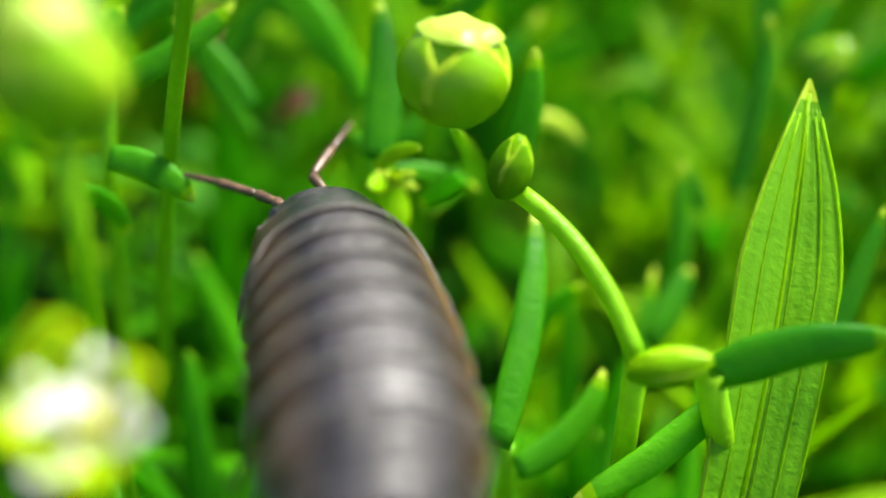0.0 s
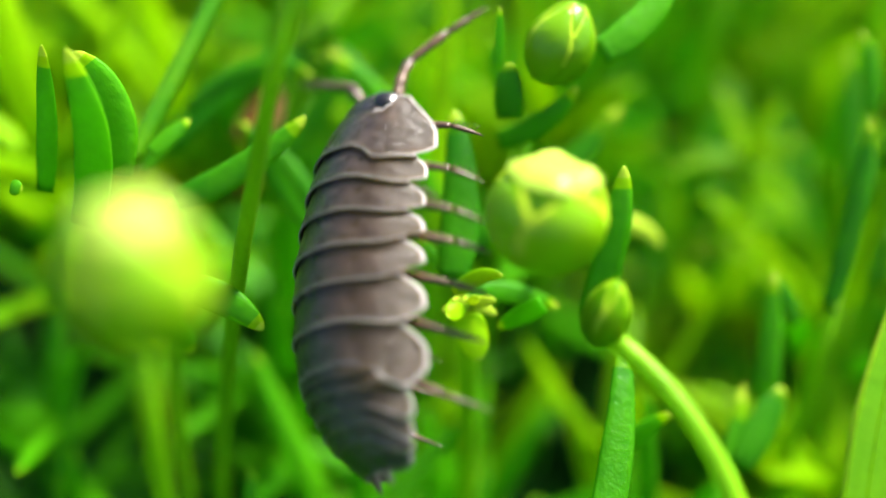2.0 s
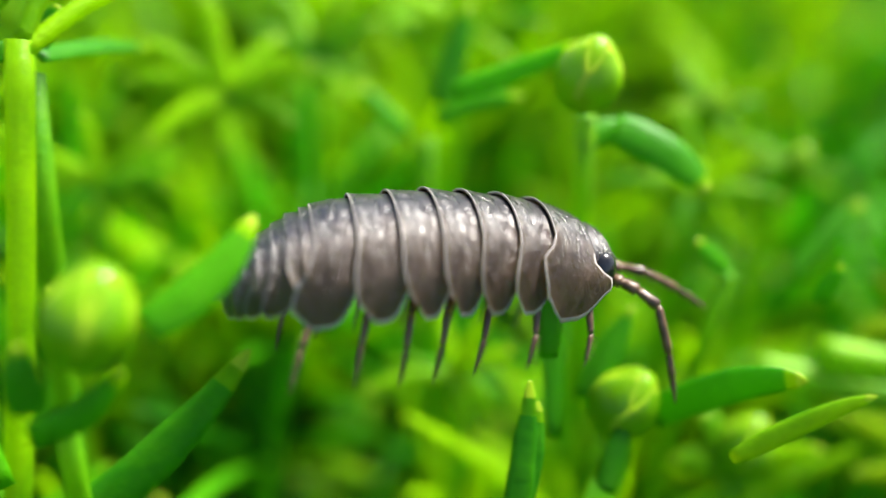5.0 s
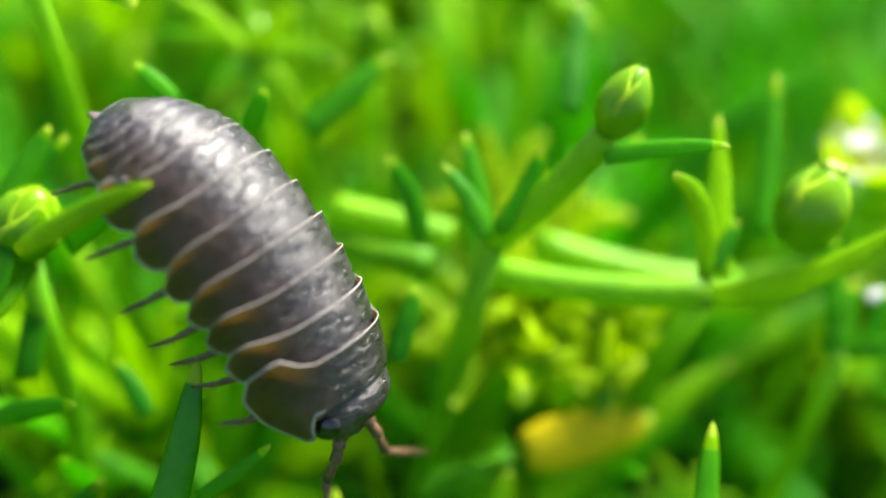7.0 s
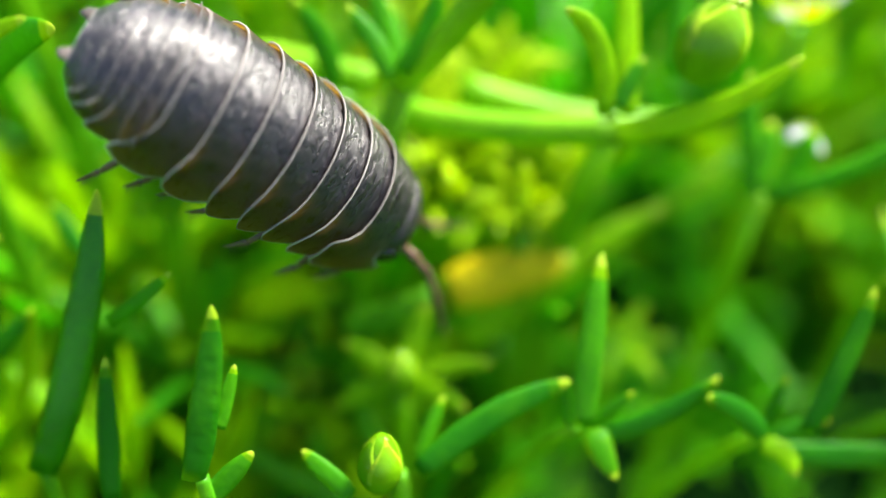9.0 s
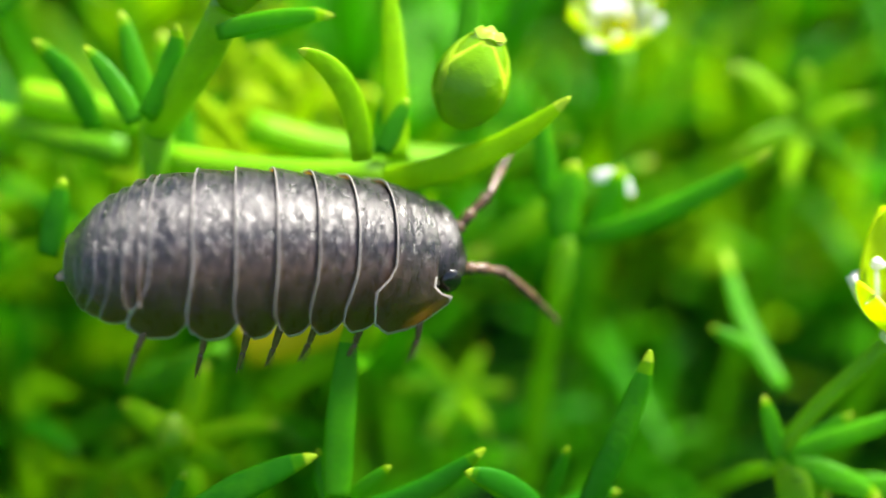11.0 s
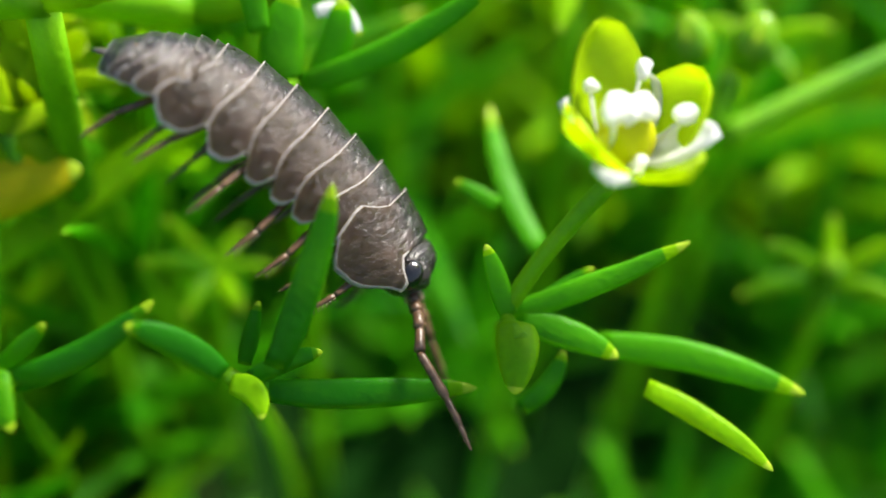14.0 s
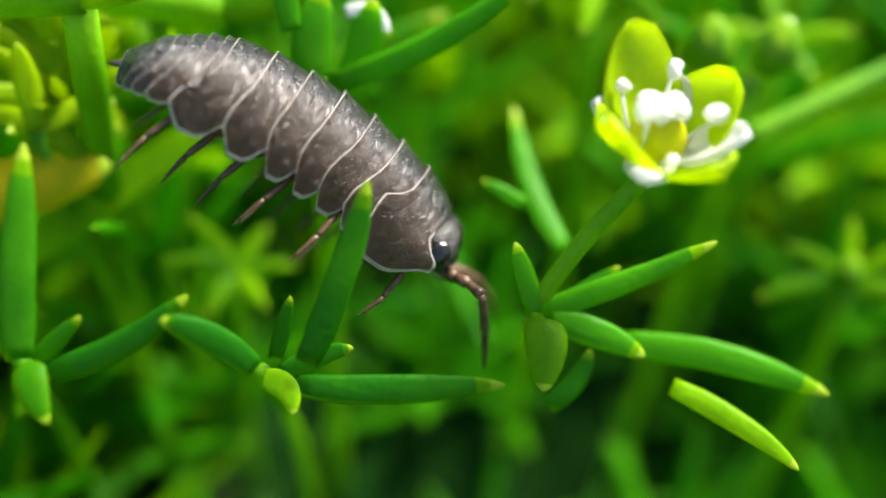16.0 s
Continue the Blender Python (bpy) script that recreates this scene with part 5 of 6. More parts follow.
leaf(s, (37.36, 43.99, 21.68), (36.34, 45.89, 23.57), 1.05, (0.01, 0.17, 0.17), mat=LEAF_YOUNG_LIT)
s = shoot('yellow-green pearlwort shoot with leaves spread like a star', (44.49, 36.52, 17.19), (43.68, 37.19, 11.86), 0.65)
leaf(s, (44.49, 36.52, 17.19), (45.82, 34.46, 17.23), 0.79, (0.00, 0.15, 0.14), mat=LEAF_YOUNG_LIT)
leaf(s, (44.49, 36.52, 17.19), (46.98, 36.94, 17.20), 0.67, (0.00, 0.15, 0.14), mat=LEAF_YOUNG_LIT)
leaf(s, (44.49, 36.52, 17.19), (45.79, 38.31, 18.37), 0.77, (0.00, 0.15, 0.14), mat=LEAF_YOUNG_LIT)
leaf(s, (44.49, 36.52, 17.19), (42.57, 37.80, 19.38), 0.75, (0.01, 0.19, 0.18), mat=LEAF_YOUNG_LIT)
leaf(s, (44.49, 36.52, 17.19), (41.74, 36.16, 18.40), 0.82, (0.01, 0.18, 0.17), mat=LEAF_YOUNG_LIT)
leaf(s, (44.49, 36.52, 17.19), (43.41, 34.78, 16.75), 0.86, (0.00, 0.16, 0.16), mat=LEAF_YOUNG_LIT)
s = shoot('yellow-green pearlwort shoot with leaves spread like a star', (23.80, 37.93, 26.32), (22.03, 39.11, 21.26), 1.18)
leaf(s, (23.80, 37.93, 26.32), (24.80, 39.71, 27.78), 1.30, (-0.00, 0.14, 0.15), mat=LEAF_YOUNG_LIT)
leaf(s, (23.80, 37.93, 26.32), (22.25, 39.60, 28.33), 1.59, (-0.00, 0.17, 0.19), mat=LEAF_YOUNG_LIT)
leaf(s, (23.80, 37.93, 26.32), (20.99, 38.42, 26.68), 1.28, (-0.00, 0.15, 0.17), mat=LEAF_YOUNG_LIT)
leaf(s, (23.80, 37.93, 26.32), (22.60, 36.61, 25.55), 1.47, (-0.00, 0.15, 0.16), mat=LEAF_YOUNG_LIT)
leaf(s, (23.80, 37.93, 26.32), (23.46, 37.03, 24.40), 1.34, (-0.00, 0.17, 0.19), mat=LEAF_YOUNG_LIT)
leaf(s, (23.80, 37.93, 26.32), (26.46, 38.02, 25.93), 1.40, (-0.00, 0.16, 0.18), mat=LEAF_YOUNG_LIT)
leaf(s, (23.80, 37.93, 26.32), (26.75, 37.46, 28.07), 1.24, (-0.00, 0.14, 0.15), mat=LEAF_YOUNG_LIT)
bud(s, (24.03, 38.26, 27.59), (0.17, 0.16, 0.94), 2.95, 2.50)

def tuft(node, count, length, width, mat, label, seed):
    """A dense tuft of long leaves that fan out from one node."""
    s = shoot(label, node, (node[0] - 1, node[1] + 1, 0), 0.8)
    rnd = random.Random(seed)
    for k in range(count):
        a, rise = k * 2.4, rnd.uniform(0.05, 1.1)
        ln = length * rnd.uniform(0.75, 1.1)
        tip = [node[0] + ln * math.cos(a) * math.cos(rise), node[1] + ln * math.sin(a) * math.cos(rise), node[2] + ln * math.sin(rise)]
        leaf(s, node, tip, width * rnd.uniform(0.85, 1.15), (0, 0, 0.12 * ln * rnd.random()), mat=mat)


tuft((38.8, 38.0, 24.6), 14, 3.6, 0.9, STRAW, "yellowish pearlwort tuft with a fan of fine leaves", 2)
tuft((36.0, 40.8, 25.6), 16, 6.0, 1.0, STRAW, "yellowish pearlwort tuft with a fan of fine leaves", 4)
tuft((34.6, 39.6, 23.8), 16, 5.6, 1.0, STRAW, "yellowish pearlwort tuft with a fan of fine leaves", 6)

# ---------------------------------------------------------------- the woodlouse
BODY = 0.0123
# where along the body each plate begins and ends, from the brow to the tail
PLATES = [("head", 0.0, 0.10), ("segment", 0.080, 0.199)] + [("segment", 0.199 + 0.089 * i, 0.288 + 0.089 * i) for i in range(6)] \
    + [("tail_segment", 0.733 + 0.034 * i, 0.767 + 0.034 * i) for i in range(5)] + [("telson", 0.903, 0.975)]
HALF = ((0, .12), (.05, .158), (.1, .174), (.235, .192), (.4, .204), (.55, .212), (.7, .208), (.8, .192), (.88, .165), (.94, .125), (.98, .07))


def lerp_table(table, s):
    for (a, u), (b, v) in zip(table, table[1:]):
        if s <= b:
            return u + (v - u) * max(0.0, (s - a) / (b - a))
    return table[-1][1]


def half_width(s):
    return lerp_table(HALF, s) * BODY


def height_at(s):
    return lerp_table(((0, .105), (.06, .146), (.12, .163), (.25, .180), (.5, .192), (.7, .184), (.8, .16), (.9, .11), (.98, .04)), s) * BODY


def spine(s, arch, swerve):
    """The place and turn of the body's cross section at s; x is ahead, z the back, the middle of the body the origin."""
    p, n = Vector((0, 0, 0)), 10
    for i in range(n):
        k = (0.5 - s) * (i + 0.5) / n
        p += (Matrix.Rotation(swerve * k, 3, "Z") @ Matrix.Rotation(arch * k, 3, "Y")) @ Vector(((0.5 - s) / n * BODY, 0, 0))
    k = 0.5 - s
    return Matrix.Translation(p) @ (Matrix.Rotation(swerve * k, 4, "Z") @ Matrix.Rotation(arch * k, 4, "Y"))


def smooth(a, b, x):
    k = max(0.0, min(1.0, (x - a) / (b - a)))
    return k * k * (3 - 2 * k)


ACROSS = [-1, -.982, -.96, -.93, -.90] + [-.85 + .1 * i for i in range(18)] + [.90, .93, .96, .982, 1]
ALONG = (0.0, .04, .14, .26, .38, .5, .62, .74, .86, .94, .976, .996, 1.0)


# how far the hind corner of each plate's side lobe is swept towards the tail, first plate to seventh, then the tail plates
SWEEP = (0.0, .0135, .0160, .0046, -.0136, -.0168, .0121, .0699, 0.0, 0.0, .045, .050, .042, 0.0)


def plate(s0, s1, index):
    """One arched back plate with broad rounded side lobes and a thin pale margin, lapping over the plate behind it."""
    bm = bmesh.new()
    sc, step = (s0 + s1) / 2, min(s1 - s0, 0.089)
    tail, first, bare = index >= 8, index == 1, index in (8, 9)
    grid = {}
    for layer in (0, 1):
        for i, u in enumerate(ACROSS):
            edge = max(0.0, (abs(u) - 0.5) / 0.5)
            for j, v in enumerate(ALONG):
                fall = 1 - (0.10 if first else 0.17) * (1 - smooth(0, .5, v)) - 0.085 * smooth(.74, 1, v)
                if tail:
                    fall = (0.70 if bare else 0.92) + 0.06 * smooth(.1, .6, v) - 0.05 * smooth(.85, 1, v)
                th = u * fall * radians(104)
                if first:
                    lo = s0 + 0.020 - 0.072 * smooth(.50, 1, edge) + 0.012 * edge ** 9
                    hi = s1 + 0.023 + 0.045 * smooth(.15, .55, edge) - 0.034 * edge ** 4 + SWEEP[1] * edge ** 2
                else:
                    lo = s0 + step * (-0.15 + 0.12 * edge) + 0.7 * SWEEP[index - 1] * edge ** 2
                    hi = s1 + step * (0.0 if index == 13 else (0.24 if not tail else 0.2) + 0.16 * smooth(.1, .8, edge) - 0.16 * edge ** 8) + SWEEP[index] * edge ** 2
                s = lo + (hi - lo) * v
                lift = 0.945 + 0.075 * v + (0.005 if v > .95 else 0) - (0.010 if v == 1.0 else 0)
                inner = 1.0 if layer == 0 else 0.980
                w, h = half_width(max(0.0, min(.975, s))), height_at(max(0.0, min(.975, s)))
                y = w * math.sin(th) * (1 + 0.145 * edge)
                drop = 0.108 if first else 0.0845 if not tail else 0.05
                z = h * math.cos(th) if abs(th) < radians(88) else h * math.cos(radians(88)) - drop * BODY * (abs(th) - radians(88)) / radians(16)
                if first:
                    z += 0.020 * BODY * edge ** 3 * (1 - v)
                grid[layer, i, j] = bm.verts.new(((sc - s) * BODY, y * lift * inner, z * lift * inner))
    n, m = len(ACROSS) - 1, len(ALONG) - 1
    for layer in (0, 1):
        for i in range(n):
            for j in range(m):
                f = bm.faces.new([grid[layer, a, b] for a, b in ((i, j), (i + 1, j), (i + 1, j + 1), (i, j + 1))])
                rim = j >= m - 2 or (i in (0, n - 1) and (j > 1 or first)) or (first and j == 0 and (i < 7 or i > n - 8))
                f.material_index = 1 if rim else 0
    for i in range(n):
        for j in (0, m):
            bm.faces.new((grid[0, i, j], grid[0, i + 1, j], grid[1, i + 1, j], grid[1, i, j])).material_index = 1 if j else 0
    for j in range(m):
        for i in (0, n):
            bm.faces.new((grid[0, i, j], grid[0, i, j + 1], grid[1, i, j + 1], grid[1, i, j])).material_index = 1
    return bm


def head_mesh():
    bm = bmesh.new()
    bmesh.ops.create_uvsphere(bm, u_segments=28, v_segments=18, radius=1.0)
    for v in bm.verts:
        x, y, z = v.co
        flat_brow = 1.0 - 0.25 * max(0, x) * (1 - y * y)
        v.co = Vector((x * 0.098 * flat_brow - 0.024, y * 0.142 * (1 - 0.12 * max(0, -z)), (z * 0.106 if z > 0 else z * 0.072) + 0.030)) * BODY
        if x > 0.2 and abs(y) < 0.9 and 0.0 < z < 0.45:
            v.co.x += 0.010 * BODY
    return bm


STALK = 0.165 * BODY


def jointed(a, rr, sides=9):
    """A limb of stiff joints along the points a (parts of the body's length), each swollen at its end."""
    bm = bmesh.new()
    pts, radii = [], []
    for (p, q), (r0, r1) in zip(zip(a, a[1:]), rr):
        p, q = Vector(p) * BODY, Vector(q) * BODY
        pts += [p.lerp(q, .03), p.lerp(q, .14), p.lerp(q, .55), p.lerp(q, .86), p.lerp(q, .98)]
        radii += [r0 * BODY * .70, r0 * BODY, (r0 * .45 + r1 * .5) * BODY, r1 * BODY, r1 * .82 * BODY]
    sweep(bm, pts, radii, sides)
    return bm


def antenna_stalk():
    return jointed([(0, 0, 0), (.026, 0, -.004), (.052, 0, .002), (.098, 0, .006), (.165, 0, 0)],
                   [(.019, .018), (.017, .019), (.015, .018), (.0125, .0165)])


def antenna_whip():
    bm = jointed([(-.004, 0, 0), (.132, 0, .004), (.205, 0, .001), (.275, 0, -.004)], [(.0120, .0135), (.0095, .0100), (.0085, .0030)])
    rnd = random.Random(5)
    for k in range(26):
        p = Vector((.01 + .0095 * k, 0, 0)) * BODY
        a = rnd.random() * 6.28
        sweep(bm, [p, p + Vector((.010, .018 * math.cos(a), .018 * math.sin(a))) * BODY], [.0012 * BODY, .0003 * BODY], 4)
    return bm


def leg_mesh(side, size):
    """Hip, knee and foot; hangs from its upper end, y is outwards."""
    bm = bmesh.new()
    a = [(0, 0, 0), (0, .050, -.016), (-.004, .098, -.055), (-.012, .118, -.130), (-.026, .118, -.200), (-.030, .116, -.218)]
    rr = [(.015, .013), (.0125, .0105), (.0105, .0085), (.0075, .0045), (.0030, .001)]
    for (p, q), (r0, r1) in zip(zip(a, a[1:]), rr):
        p, q = (Vector((x, y * side, z)) * BODY * size for x, y, z in (p, q))
        sweep(bm, [p, p.lerp(q, .2), p.lerp(q, .85), q], [r0 * BODY * .8, r0 * BODY, r1 * BODY, r1 * .8 * BODY], 7)
    for k in range(6):
        p = Vector((-.012 - .002 * k, .118 * side, -.130 - .012 * k)) * BODY * size
        sweep(bm, [p, p + Vector((.012, .014 * side, -.012)) * BODY], [.0016 * BODY, .0004 * BODY], 4)
    return bm


def underside_mesh(s0, s1):
    sc = (s0 + s1) / 2
    pts = [((sc - s) , 0, 0.035) for s in (s0 - .02, s0, sc, s1, s1 + .02)]
    bm = bmesh.new()
    w = half_width(sc)
    sweep(bm, [Vector(p) * BODY for p in pts], [w * k for k in (.72, .8, .84, .8, .72)], 14, 0.42, Vector((0, 1, 0)))
    return bm


def build_woodlouse():
    body = new("woodlouse")
    body.empty_display_size = 0.002
    tagged(body, "grey-brown woodlouse with pale-edged plates, crawling over the leaves", "woodlouse")
    plates, legs, feelers = [], [], []
    for i, (name, s0, s1) in enumerate(PLATES):
        sc = (s0 + s1) / 2
        if name == "head":
            ob = part(name, head_mesh(), [SHELL], body, "dark rounded head with black eyes")
            for side in (1, -1):
                bm = bmesh.new()
                bmesh.ops.create_icosphere(bm, subdivisions=3, radius=1.0)
                for v in bm.verts:
                    v.co = Vector((v.co.x * .036 - .006, v.co.y * .024 + side * .126, v.co.z * .044 + .034)) * BODY
                eye = part("eye", bm, EYE, ob, "black compound eye")
                bm = bmesh.new()
                for k in range(16):
                    a, b = k % 4, k // 4
                    bmesh.ops.create_icosphere(bm, subdivisions=1, radius=.0052 * BODY,
                                               matrix=Matrix.Translation(Vector((-.024 + .012 * a, side * (.1445 - .003 * abs(a - 1.5) - .003 * abs(b - 1.5)), .015 + .013 * b)) * BODY))
                part("eye_facets", bm, EYE, eye)
                feeler = part("antenna", antenna_stalk(), LIMB, body, "jointed grey-brown feeler")
                feelers.append((side, feeler, part("whip", antenna_whip(), LIMB, feeler)))
            bm = bmesh.new()
            sweep(bm, [Vector((.045, -.05, .02)) * BODY, Vector((.060, 0, .012)) * BODY, Vector((.045, .05, .02)) * BODY], [.018 * BODY, .028 * BODY, .018 * BODY], 10)
            part("mouth", bm, BELLY, ob)
        else:
            ob = part(name, plate(s0, s1, i), [SHELL, RIM], body)
            if name == "segment":
                part("underside", underside_mesh(s0, s1), BELLY, ob)
                for side in (1, -1):
                    leg = part("leg", leg_mesh(side, 0.9 + 0.05 * min(i, 4) + (0.12 if i == 7 else 0.0)), LIMB, ob, "thin jointed brown leg")
                    legs.append((i, side, leg))
            elif name == "tail_segment":
                part("underside", underside_mesh(s0, s1), BELLY, ob)
            else:
                for side in (1, -1):
                    bm = bmesh.new()
                    fork = [(.03, side * .036, .016), (-.010, side * .056, .016), (-.034, side * .062, .010), (-.054, side * .062, .004), (-.066, side * .058, .000)]
                    sweep(bm, [Vector(p) * BODY for p in fork], [r * BODY for r in (.018, .026, .024, .016, .004)], 10, 0.38, Vector((0, 1, 0)))
                    part("tail_fork", bm, SKIRT, ob, "short flat grey-brown tail fork")
        plates.append((sc, ob))
    return body, plates, legs, feelers


woodlouse, PLATE_OBJECTS, LEG_OBJECTS, FEELERS = build_woodlouse()

# seconds, middle of the body, way ahead, way of the back, arch of the back, swerve to its left
CRAWL = [
    (0, (-0.00219, 0.01576, 0.03524), (-0.218, 0.976, 0.016), (0.207, 0.030, 0.978), 0.37, 0.11),
    (0.5, (-0.00293, 0.01719, 0.03500), (-0.217, 0.975, 0.039), (0.216, 0.009, 0.976), 0.34, 0.11),
    (1, (-0.00368, 0.01860, 0.03476), (-0.216, 0.974, 0.062), (0.225, -0.012, 0.974), 0.32, 0.11),
    (1.5, (-0.00428, 0.02164, 0.03434), (-0.190, 0.924, 0.331), (0.186, -0.297, 0.936), 0.22, -0.08),
    (2, (-0.00476, 0.02401, 0.03598), (-0.023, 0.896, 0.443), (-0.955, -0.151, 0.256), 0.42, -0.00),
    (2.5, (-0.00374, 0.02854, 0.04007), (0.377, 0.756, 0.536), (-0.915, 0.215, 0.340), 0.58, -0.72),
    (3, (-0.00205, 0.03392, 0.04002), (0.752, 0.652, 0.099), (-0.566, 0.562, 0.604), 1.50, 0.20),
    (3.5, (0.00178, 0.03460, 0.04012), (0.898, 0.414, -0.151), (-0.210, 0.703, 0.680), 0.66, 0.20),
    (4.1, (0.00471, 0.03526, 0.03984), (0.959, 0.275, -0.073), (-0.077, 0.496, 0.865), 0.32, 0.30),
    (6.3, (0.02091, 0.03591, 0.03623), (0.889, -0.288, -0.355), (0.428, 0.251, 0.868), 0.75, 0.31),
    (6.5, (0.02289, 0.03457, 0.03576), (0.808, -0.412, -0.421), (0.525, 0.180, 0.832), 0.51, 0.57),
    (6.7, (0.02425, 0.03345, 0.03513), (0.765, -0.507, -0.397), (0.517, 0.117, 0.848), 0.63, 0.57),
    (7, (0.02517, 0.03226, 0.03419), (0.620, -0.420, -0.663), (0.651, -0.197, 0.733), 0.63, -0.04),
    (7.5, (0.02544, 0.03122, 0.03372), (0.517, -0.527, -0.674), (0.614, -0.321, 0.722), 0.44, -0.27),
    (8.1, (0.02668, 0.03093, 0.03367), (0.653, -0.417, -0.632), (0.643, -0.135, 0.754), 0.48, 0.25),
    (10.4, (0.03477, 0.03103, 0.03156), (0.937, 0.333, -0.104), (0.347, -0.923, 0.167), 0.65, -0.06),
    (10.8, (0.03701, 0.03148, 0.03092), (0.976, 0.172, -0.132), (0.144, -0.058, 0.988), 0.47, 0.14),
    (11.5, (0.03922, 0.03146, 0.03115), (0.988, 0.105, -0.117), (0.134, -0.176, 0.975), 0.51, 0.17),
    (12, (0.04008, 0.03295, 0.02977), (0.966, 0.174, -0.189), (0.204, -0.070, 0.977), 0.43, -0.38),
    (12.5, (0.04201, 0.03293, 0.02948), (0.965, 0.121, -0.232), (0.223, 0.089, 0.971), 0.66, -0.44),
    (13, (0.04334, 0.03281, 0.02922), (0.961, -0.032, -0.274), (0.275, 0.215, 0.937), 0.61, -0.34),
    (13.5, (0.04680, 0.03276, 0.02764), (0.832, -0.167, -0.530), (0.542, 0.451, 0.709), 0.36, -0.09),
    (14, (0.04801, 0.03255, 0.02676), (0.763, -0.333, -0.554), (0.636, 0.539, 0.551), 0.50, -0.30),
    (14.5, (0.04809, 0.03263, 0.02657), (0.790, -0.347, -0.505), (0.610, 0.520, 0.598), 0.63, -0.29),
    (15.3, (0.04818, 0.03292, 0.02632), (0.815, -0.342, -0.468), (0.580, 0.481, 0.657), 0.59, -0.31),
    (16, (0.04775, 0.03306, 0.02677), (0.830, -0.281, -0.482), (0.556, 0.468, 0.686), 0.57, -0.17),
]


def body_pose(at, ahead, back):
    x = Vector(ahead).normalized()
    z = Vector(back)
    z = (z - x * z.dot(x)).normalized()
    y = z.cross(x)
    return Matrix.Translation(at) @ Matrix((x, y, z)).transposed().to_4x4()

# ---------------------------------------------------------------- what moves
# seconds; left feeler, then right: the way of its stalk and of its whip, in the head's space
FEELING = [
    (0, (0.81, 0.58, -0.01), (0.69, 0.71, -0.11), (0.89, 0.34, 0.29), (0.80, -0.55, 0.26)),
    (0.5, (0.84, 0.42, 0.14), (0.80, 0.52, 0.16), (0.90, 0.10, 0.36), (0.74, -0.48, 0.34)),
    (1, (0.66, 0.47, -0.59), (0.81, 0.31, -0.50), (0.46, 0.69, 0.56), (0.41, -0.46, 0.79)),
    (1.5, (0.74, 0.50, -0.46), (0.18, 0.26, -0.95), (0.82, 0.13, 0.56), (0.94, -0.32, -0.09)),
    (2, (0.63, 0.16, 0.76), (0.36, 0.76, 0.54), (0.99, 0.08, -0.07), (0.75, -0.29, -0.60)),
    (2.5, (0.83, 0.52, -0.21), (0.82, 0.41, -0.41), (0.83, -0.52, -0.21), (0.82, -0.41, -0.41)),
    (3, (0.81, -0.59, 0.02), (0.79, -0.61, -0.08), (0.32, -0.54, -0.78), (-0.45, -0.47, -0.76)),
    (3.5, (0.70, -0.69, 0.18), (0.71, -0.42, -0.57), (0.82, 0.33, 0.48), (0.94, 0.25, -0.22)),
    (4.1, (0.80, -0.60, 0.01), (0.95, 0.06, -0.29), (0.80, -0.60, -0.03), (0.61, -0.19, -0.77)),
    (6.3, (0.82, -0.44, 0.36), (0.99, 0.08, -0.11), (0.94, 0.07, -0.32), (0.83, 0.20, -0.52)),
    (6.5, (0.71, -0.27, 0.65), (0.38, 0.90, 0.23), (0.85, 0.26, -0.45), (0.75, 0.48, -0.45)),
    (6.7, (0.87, -0.29, 0.39), (0.82, 0.55, 0.15), (0.64, 0.38, -0.66), (0.59, 0.34, -0.73)),
    (7, (0.94, 0.31, -0.17), (0.53, 0.84, -0.09), (0.75, -0.09, -0.66), (0.90, 0.06, -0.43)),
    (7.5, (0.87, 0.48, -0.11), (0.76, 0.59, -0.26), (0.47, 0.26, -0.85), (0.74, 0.25, -0.63)),
    (8.1, (0.92, 0.35, -0.17), (0.86, 0.40, -0.31), (0.72, -0.31, -0.62), (0.68, -0.06, -0.73)),
    (10.4, (0.94, -0.28, -0.20), (0.68, 0.38, 0.62), (0.58, -0.20, 0.79), (0.62, -0.77, 0.17)),
    (10.8, (0.67, 0.74, -0.05), (0.12, 0.90, -0.43), (0.83, 0.17, -0.53), (0.56, -0.10, -0.82)),
    (11, (0.62, 0.51, 0.60), (0.53, 0.84, 0.13), (0.99, 0.07, -0.14), (0.85, -0.22, -0.49)),
    (11.5, (0.83, 0.10, -0.54), (0.51, 0.86, 0.06), (0.55, -0.51, -0.66), (0.08, -0.59, -0.80)),
    (12, (0.90, -0.12, -0.41), (0.82, 0.36, -0.44), (0.28, -0.76, -0.59), (-0.01, -0.81, -0.59)),
    (12.5, (0.92, -0.39, -0.03), (0.90, -0.35, 0.25), (0.98, 0.17, -0.12), (0.59, -0.13, -0.80)),
    (13, (0.97, -0.22, 0.08), (0.93, -0.26, 0.25), (0.76, 0.65, -0.00), (0.69, 0.42, -0.60)),
    (13.5, (0.87, 0.26, -0.42), (0.73, 0.58, -0.36), (0.91, 0.35, -0.21), (0.57, 0.57, -0.60)),
    (14, (0.88, 0.38, -0.28), (0.81, 0.51, -0.28), (0.70, -0.51, -0.50), (0.94, -0.29, -0.17)),
    (14.5, (0.96, 0.21, -0.20), (0.52, 0.83, -0.19), (0.88, -0.30, -0.35), (0.96, -0.26, -0.07)),
    (15.3, (0.75, 0.61, -0.25), (0.56, 0.76, -0.32), (0.68, -0.68, -0.27), (0.17, -0.69, -0.70)),
    (16, (0.83, 0.50, 0.24), (0.61, 0.78, -0.16), (0.57, -0.79, 0.24), (0.71, 0.49, -0.50)),
]


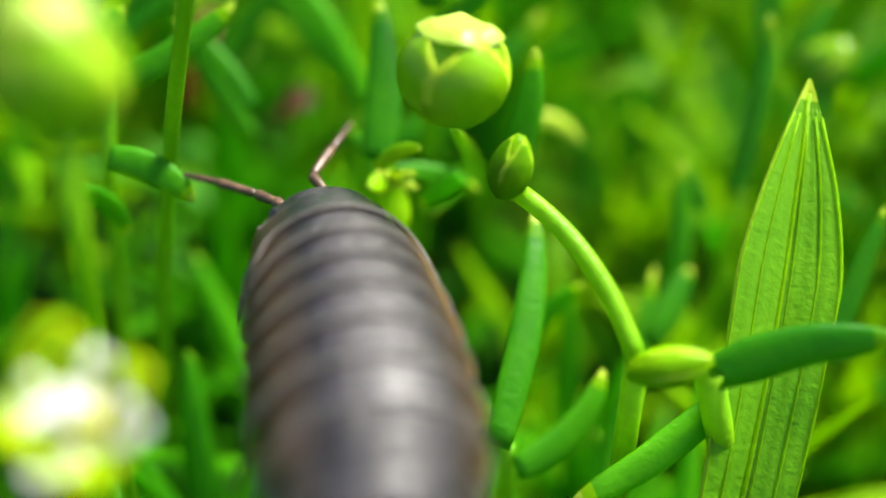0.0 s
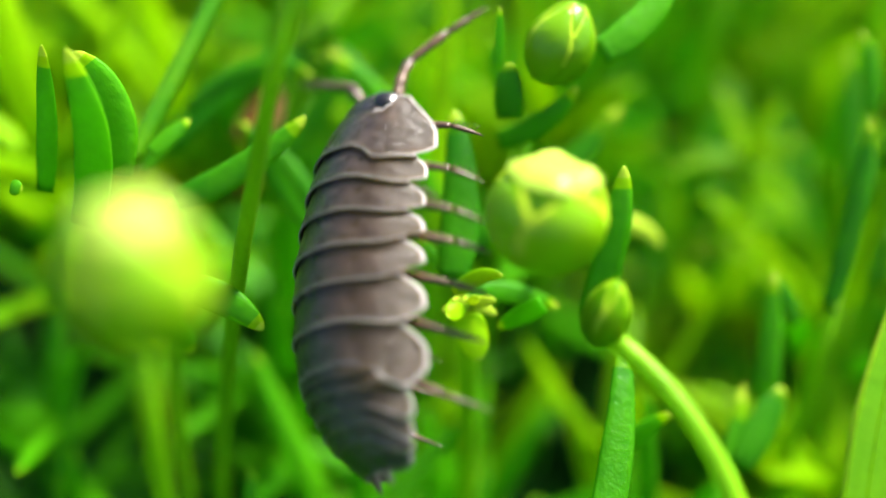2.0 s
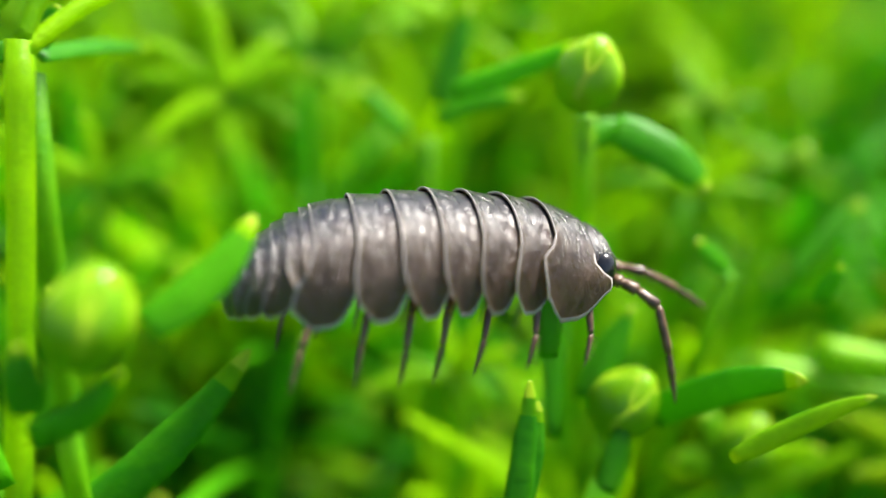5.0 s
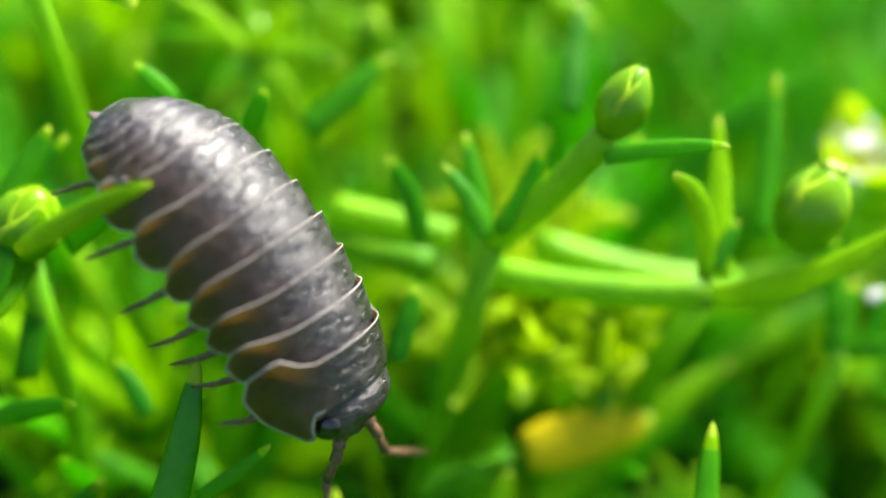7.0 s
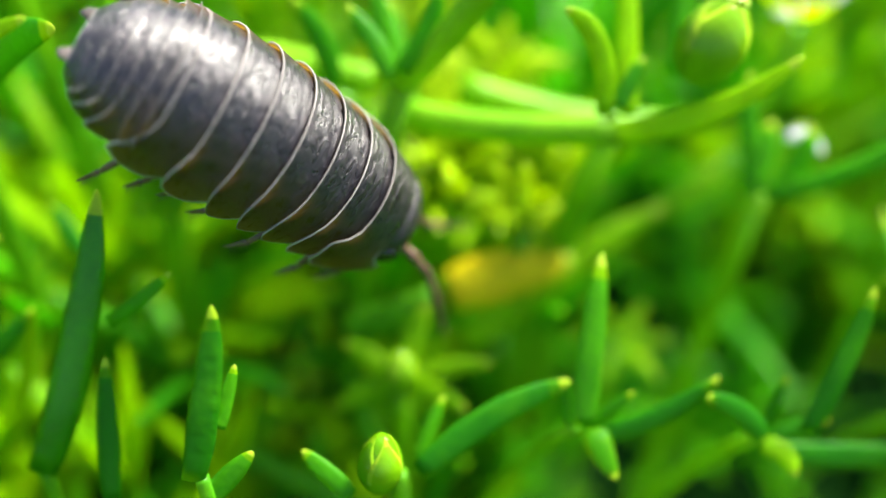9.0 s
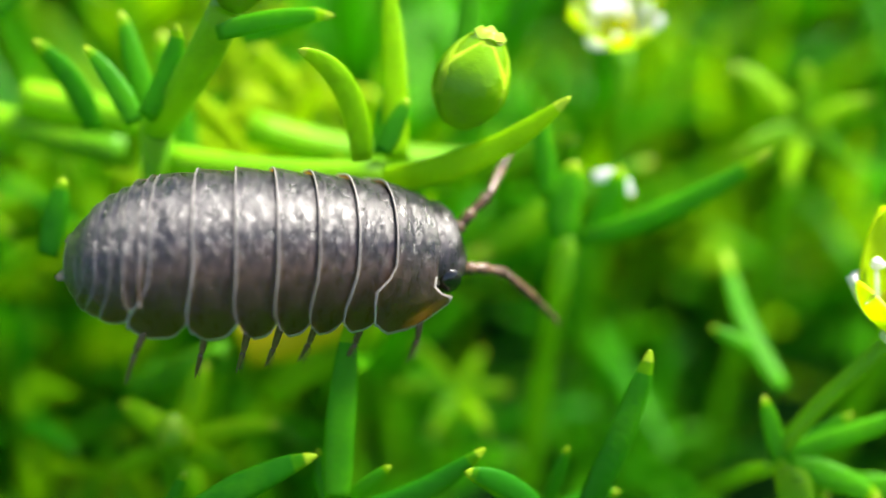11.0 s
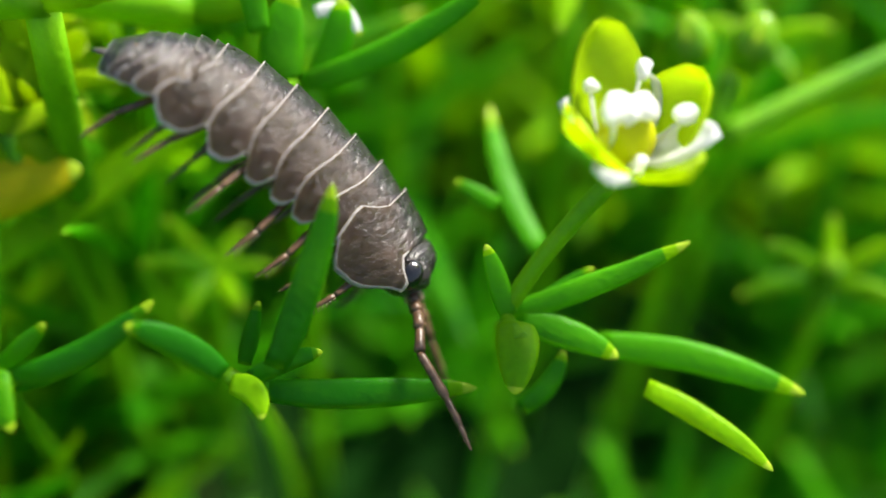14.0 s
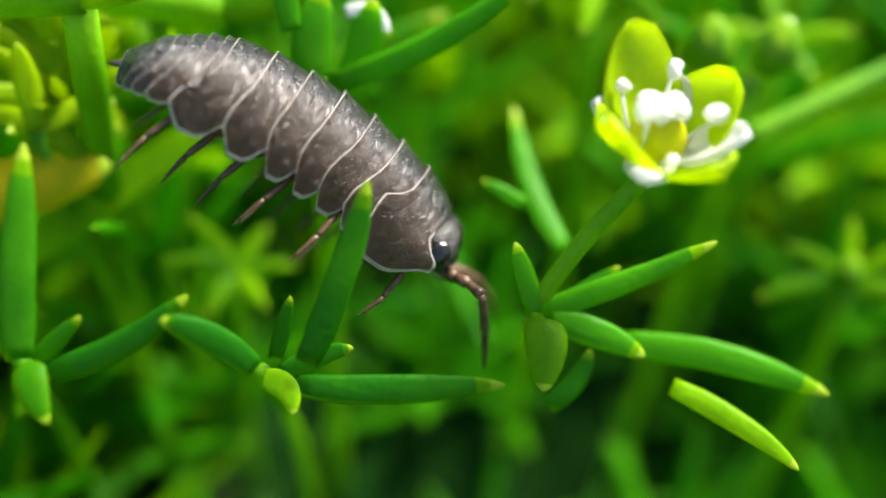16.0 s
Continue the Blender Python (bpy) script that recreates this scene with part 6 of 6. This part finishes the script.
def blend(rows, t):
    for a, b in zip(rows, rows[1:]):
        if t <= b[0]:
            k = (t - a[0]) / (b[0] - a[0])
            return [u + (v - u) * k for u, v in zip(a[1:], b[1:])]
    return list(rows[-1][1:])


def blend_rows(rows, t):
    """The row of the crawl at t: place, way ahead, way of the back, arch, swerve."""
    for a, b in zip(rows, rows[1:]):
        if t <= b[0]:
            k = (t - a[0]) / (b[0] - a[0])
            return [Vector(u).lerp(Vector(v), k) for u, v in zip(a[1:4], b[1:4])] + [u + (v - u) * k for u, v in zip(a[4:], b[4:])]
    return list(rows[-1][1:])


def motions():
    walk(woodlouse, [(t, body_pose(at, ahead, back)) for t, at, ahead, back, arch, swerve in CRAWL])
    for s, ob in PLATE_OBJECTS:
        walk(ob, [(t, spine(s, arch, swerve)) for t, at, ahead, back, arch, swerve in CRAWL])
    ahead = Vector((1, 0, 0))
    for side, ob, whip in FEELERS:
        rows, bent = [], []
        for t, left, left_whip, right, right_whip in FEELING:
            at, way, back, arch, swerve = blend_rows(CRAWL, t)
            stem, tip = (left, left_whip) if side > 0 else (right, right_whip)
            turn = ahead.rotation_difference(Vector(stem))
            rows.append((t, spine(0.05, arch, swerve) @ pose(.050 * BODY, side * .052 * BODY, .018 * BODY) @ turn.to_matrix().to_4x4()))
            bend = ahead.rotation_difference(turn.inverted() @ Vector(tip))
            bent.append((t, pose(STALK, 0, 0) @ bend.to_matrix().to_4x4()))
        walk(ob, rows)
        walk(whip, bent)
    # the legs step in a wave from the tail to the head, as fast as the body goes
    ticks, phase, t = [], 0.0, 0.0
    track = [(r[0], *r[1]) for r in CRAWL]
    last = Vector(track[0][1:])
    while t < 16.0001:
        here = Vector(blend(track, t))
        phase += (here - last).length / (0.30 * BODY) * math.tau
        last = here
        ticks.append((t, phase))
        t = round(t + 0.15, 3)
    ticks.append((16.0, phase))
    for i, side, ob in LEG_OBJECTS:
        s0, s1 = PLATES[i][1:]
        rows = []
        for t, ph in ticks:
            a = ph + i * 0.9 + (0 if side > 0 else 2.6)
            rows.append((t, pose(0, side * half_width((s0 + s1) / 2) * 0.42, -0.012 * BODY) @ Matrix.Rotation(radians(20 * math.sin(a) + (i - 2.8) * 12) * side, 4, "Z")
                         @ Matrix.Rotation(radians(12 * max(0.0, math.cos(a)) + (0, 0, 0, 0, 0, 2, 8, 15)[i]) * side, 4, "X")))
        walk(ob, rows)


motions()
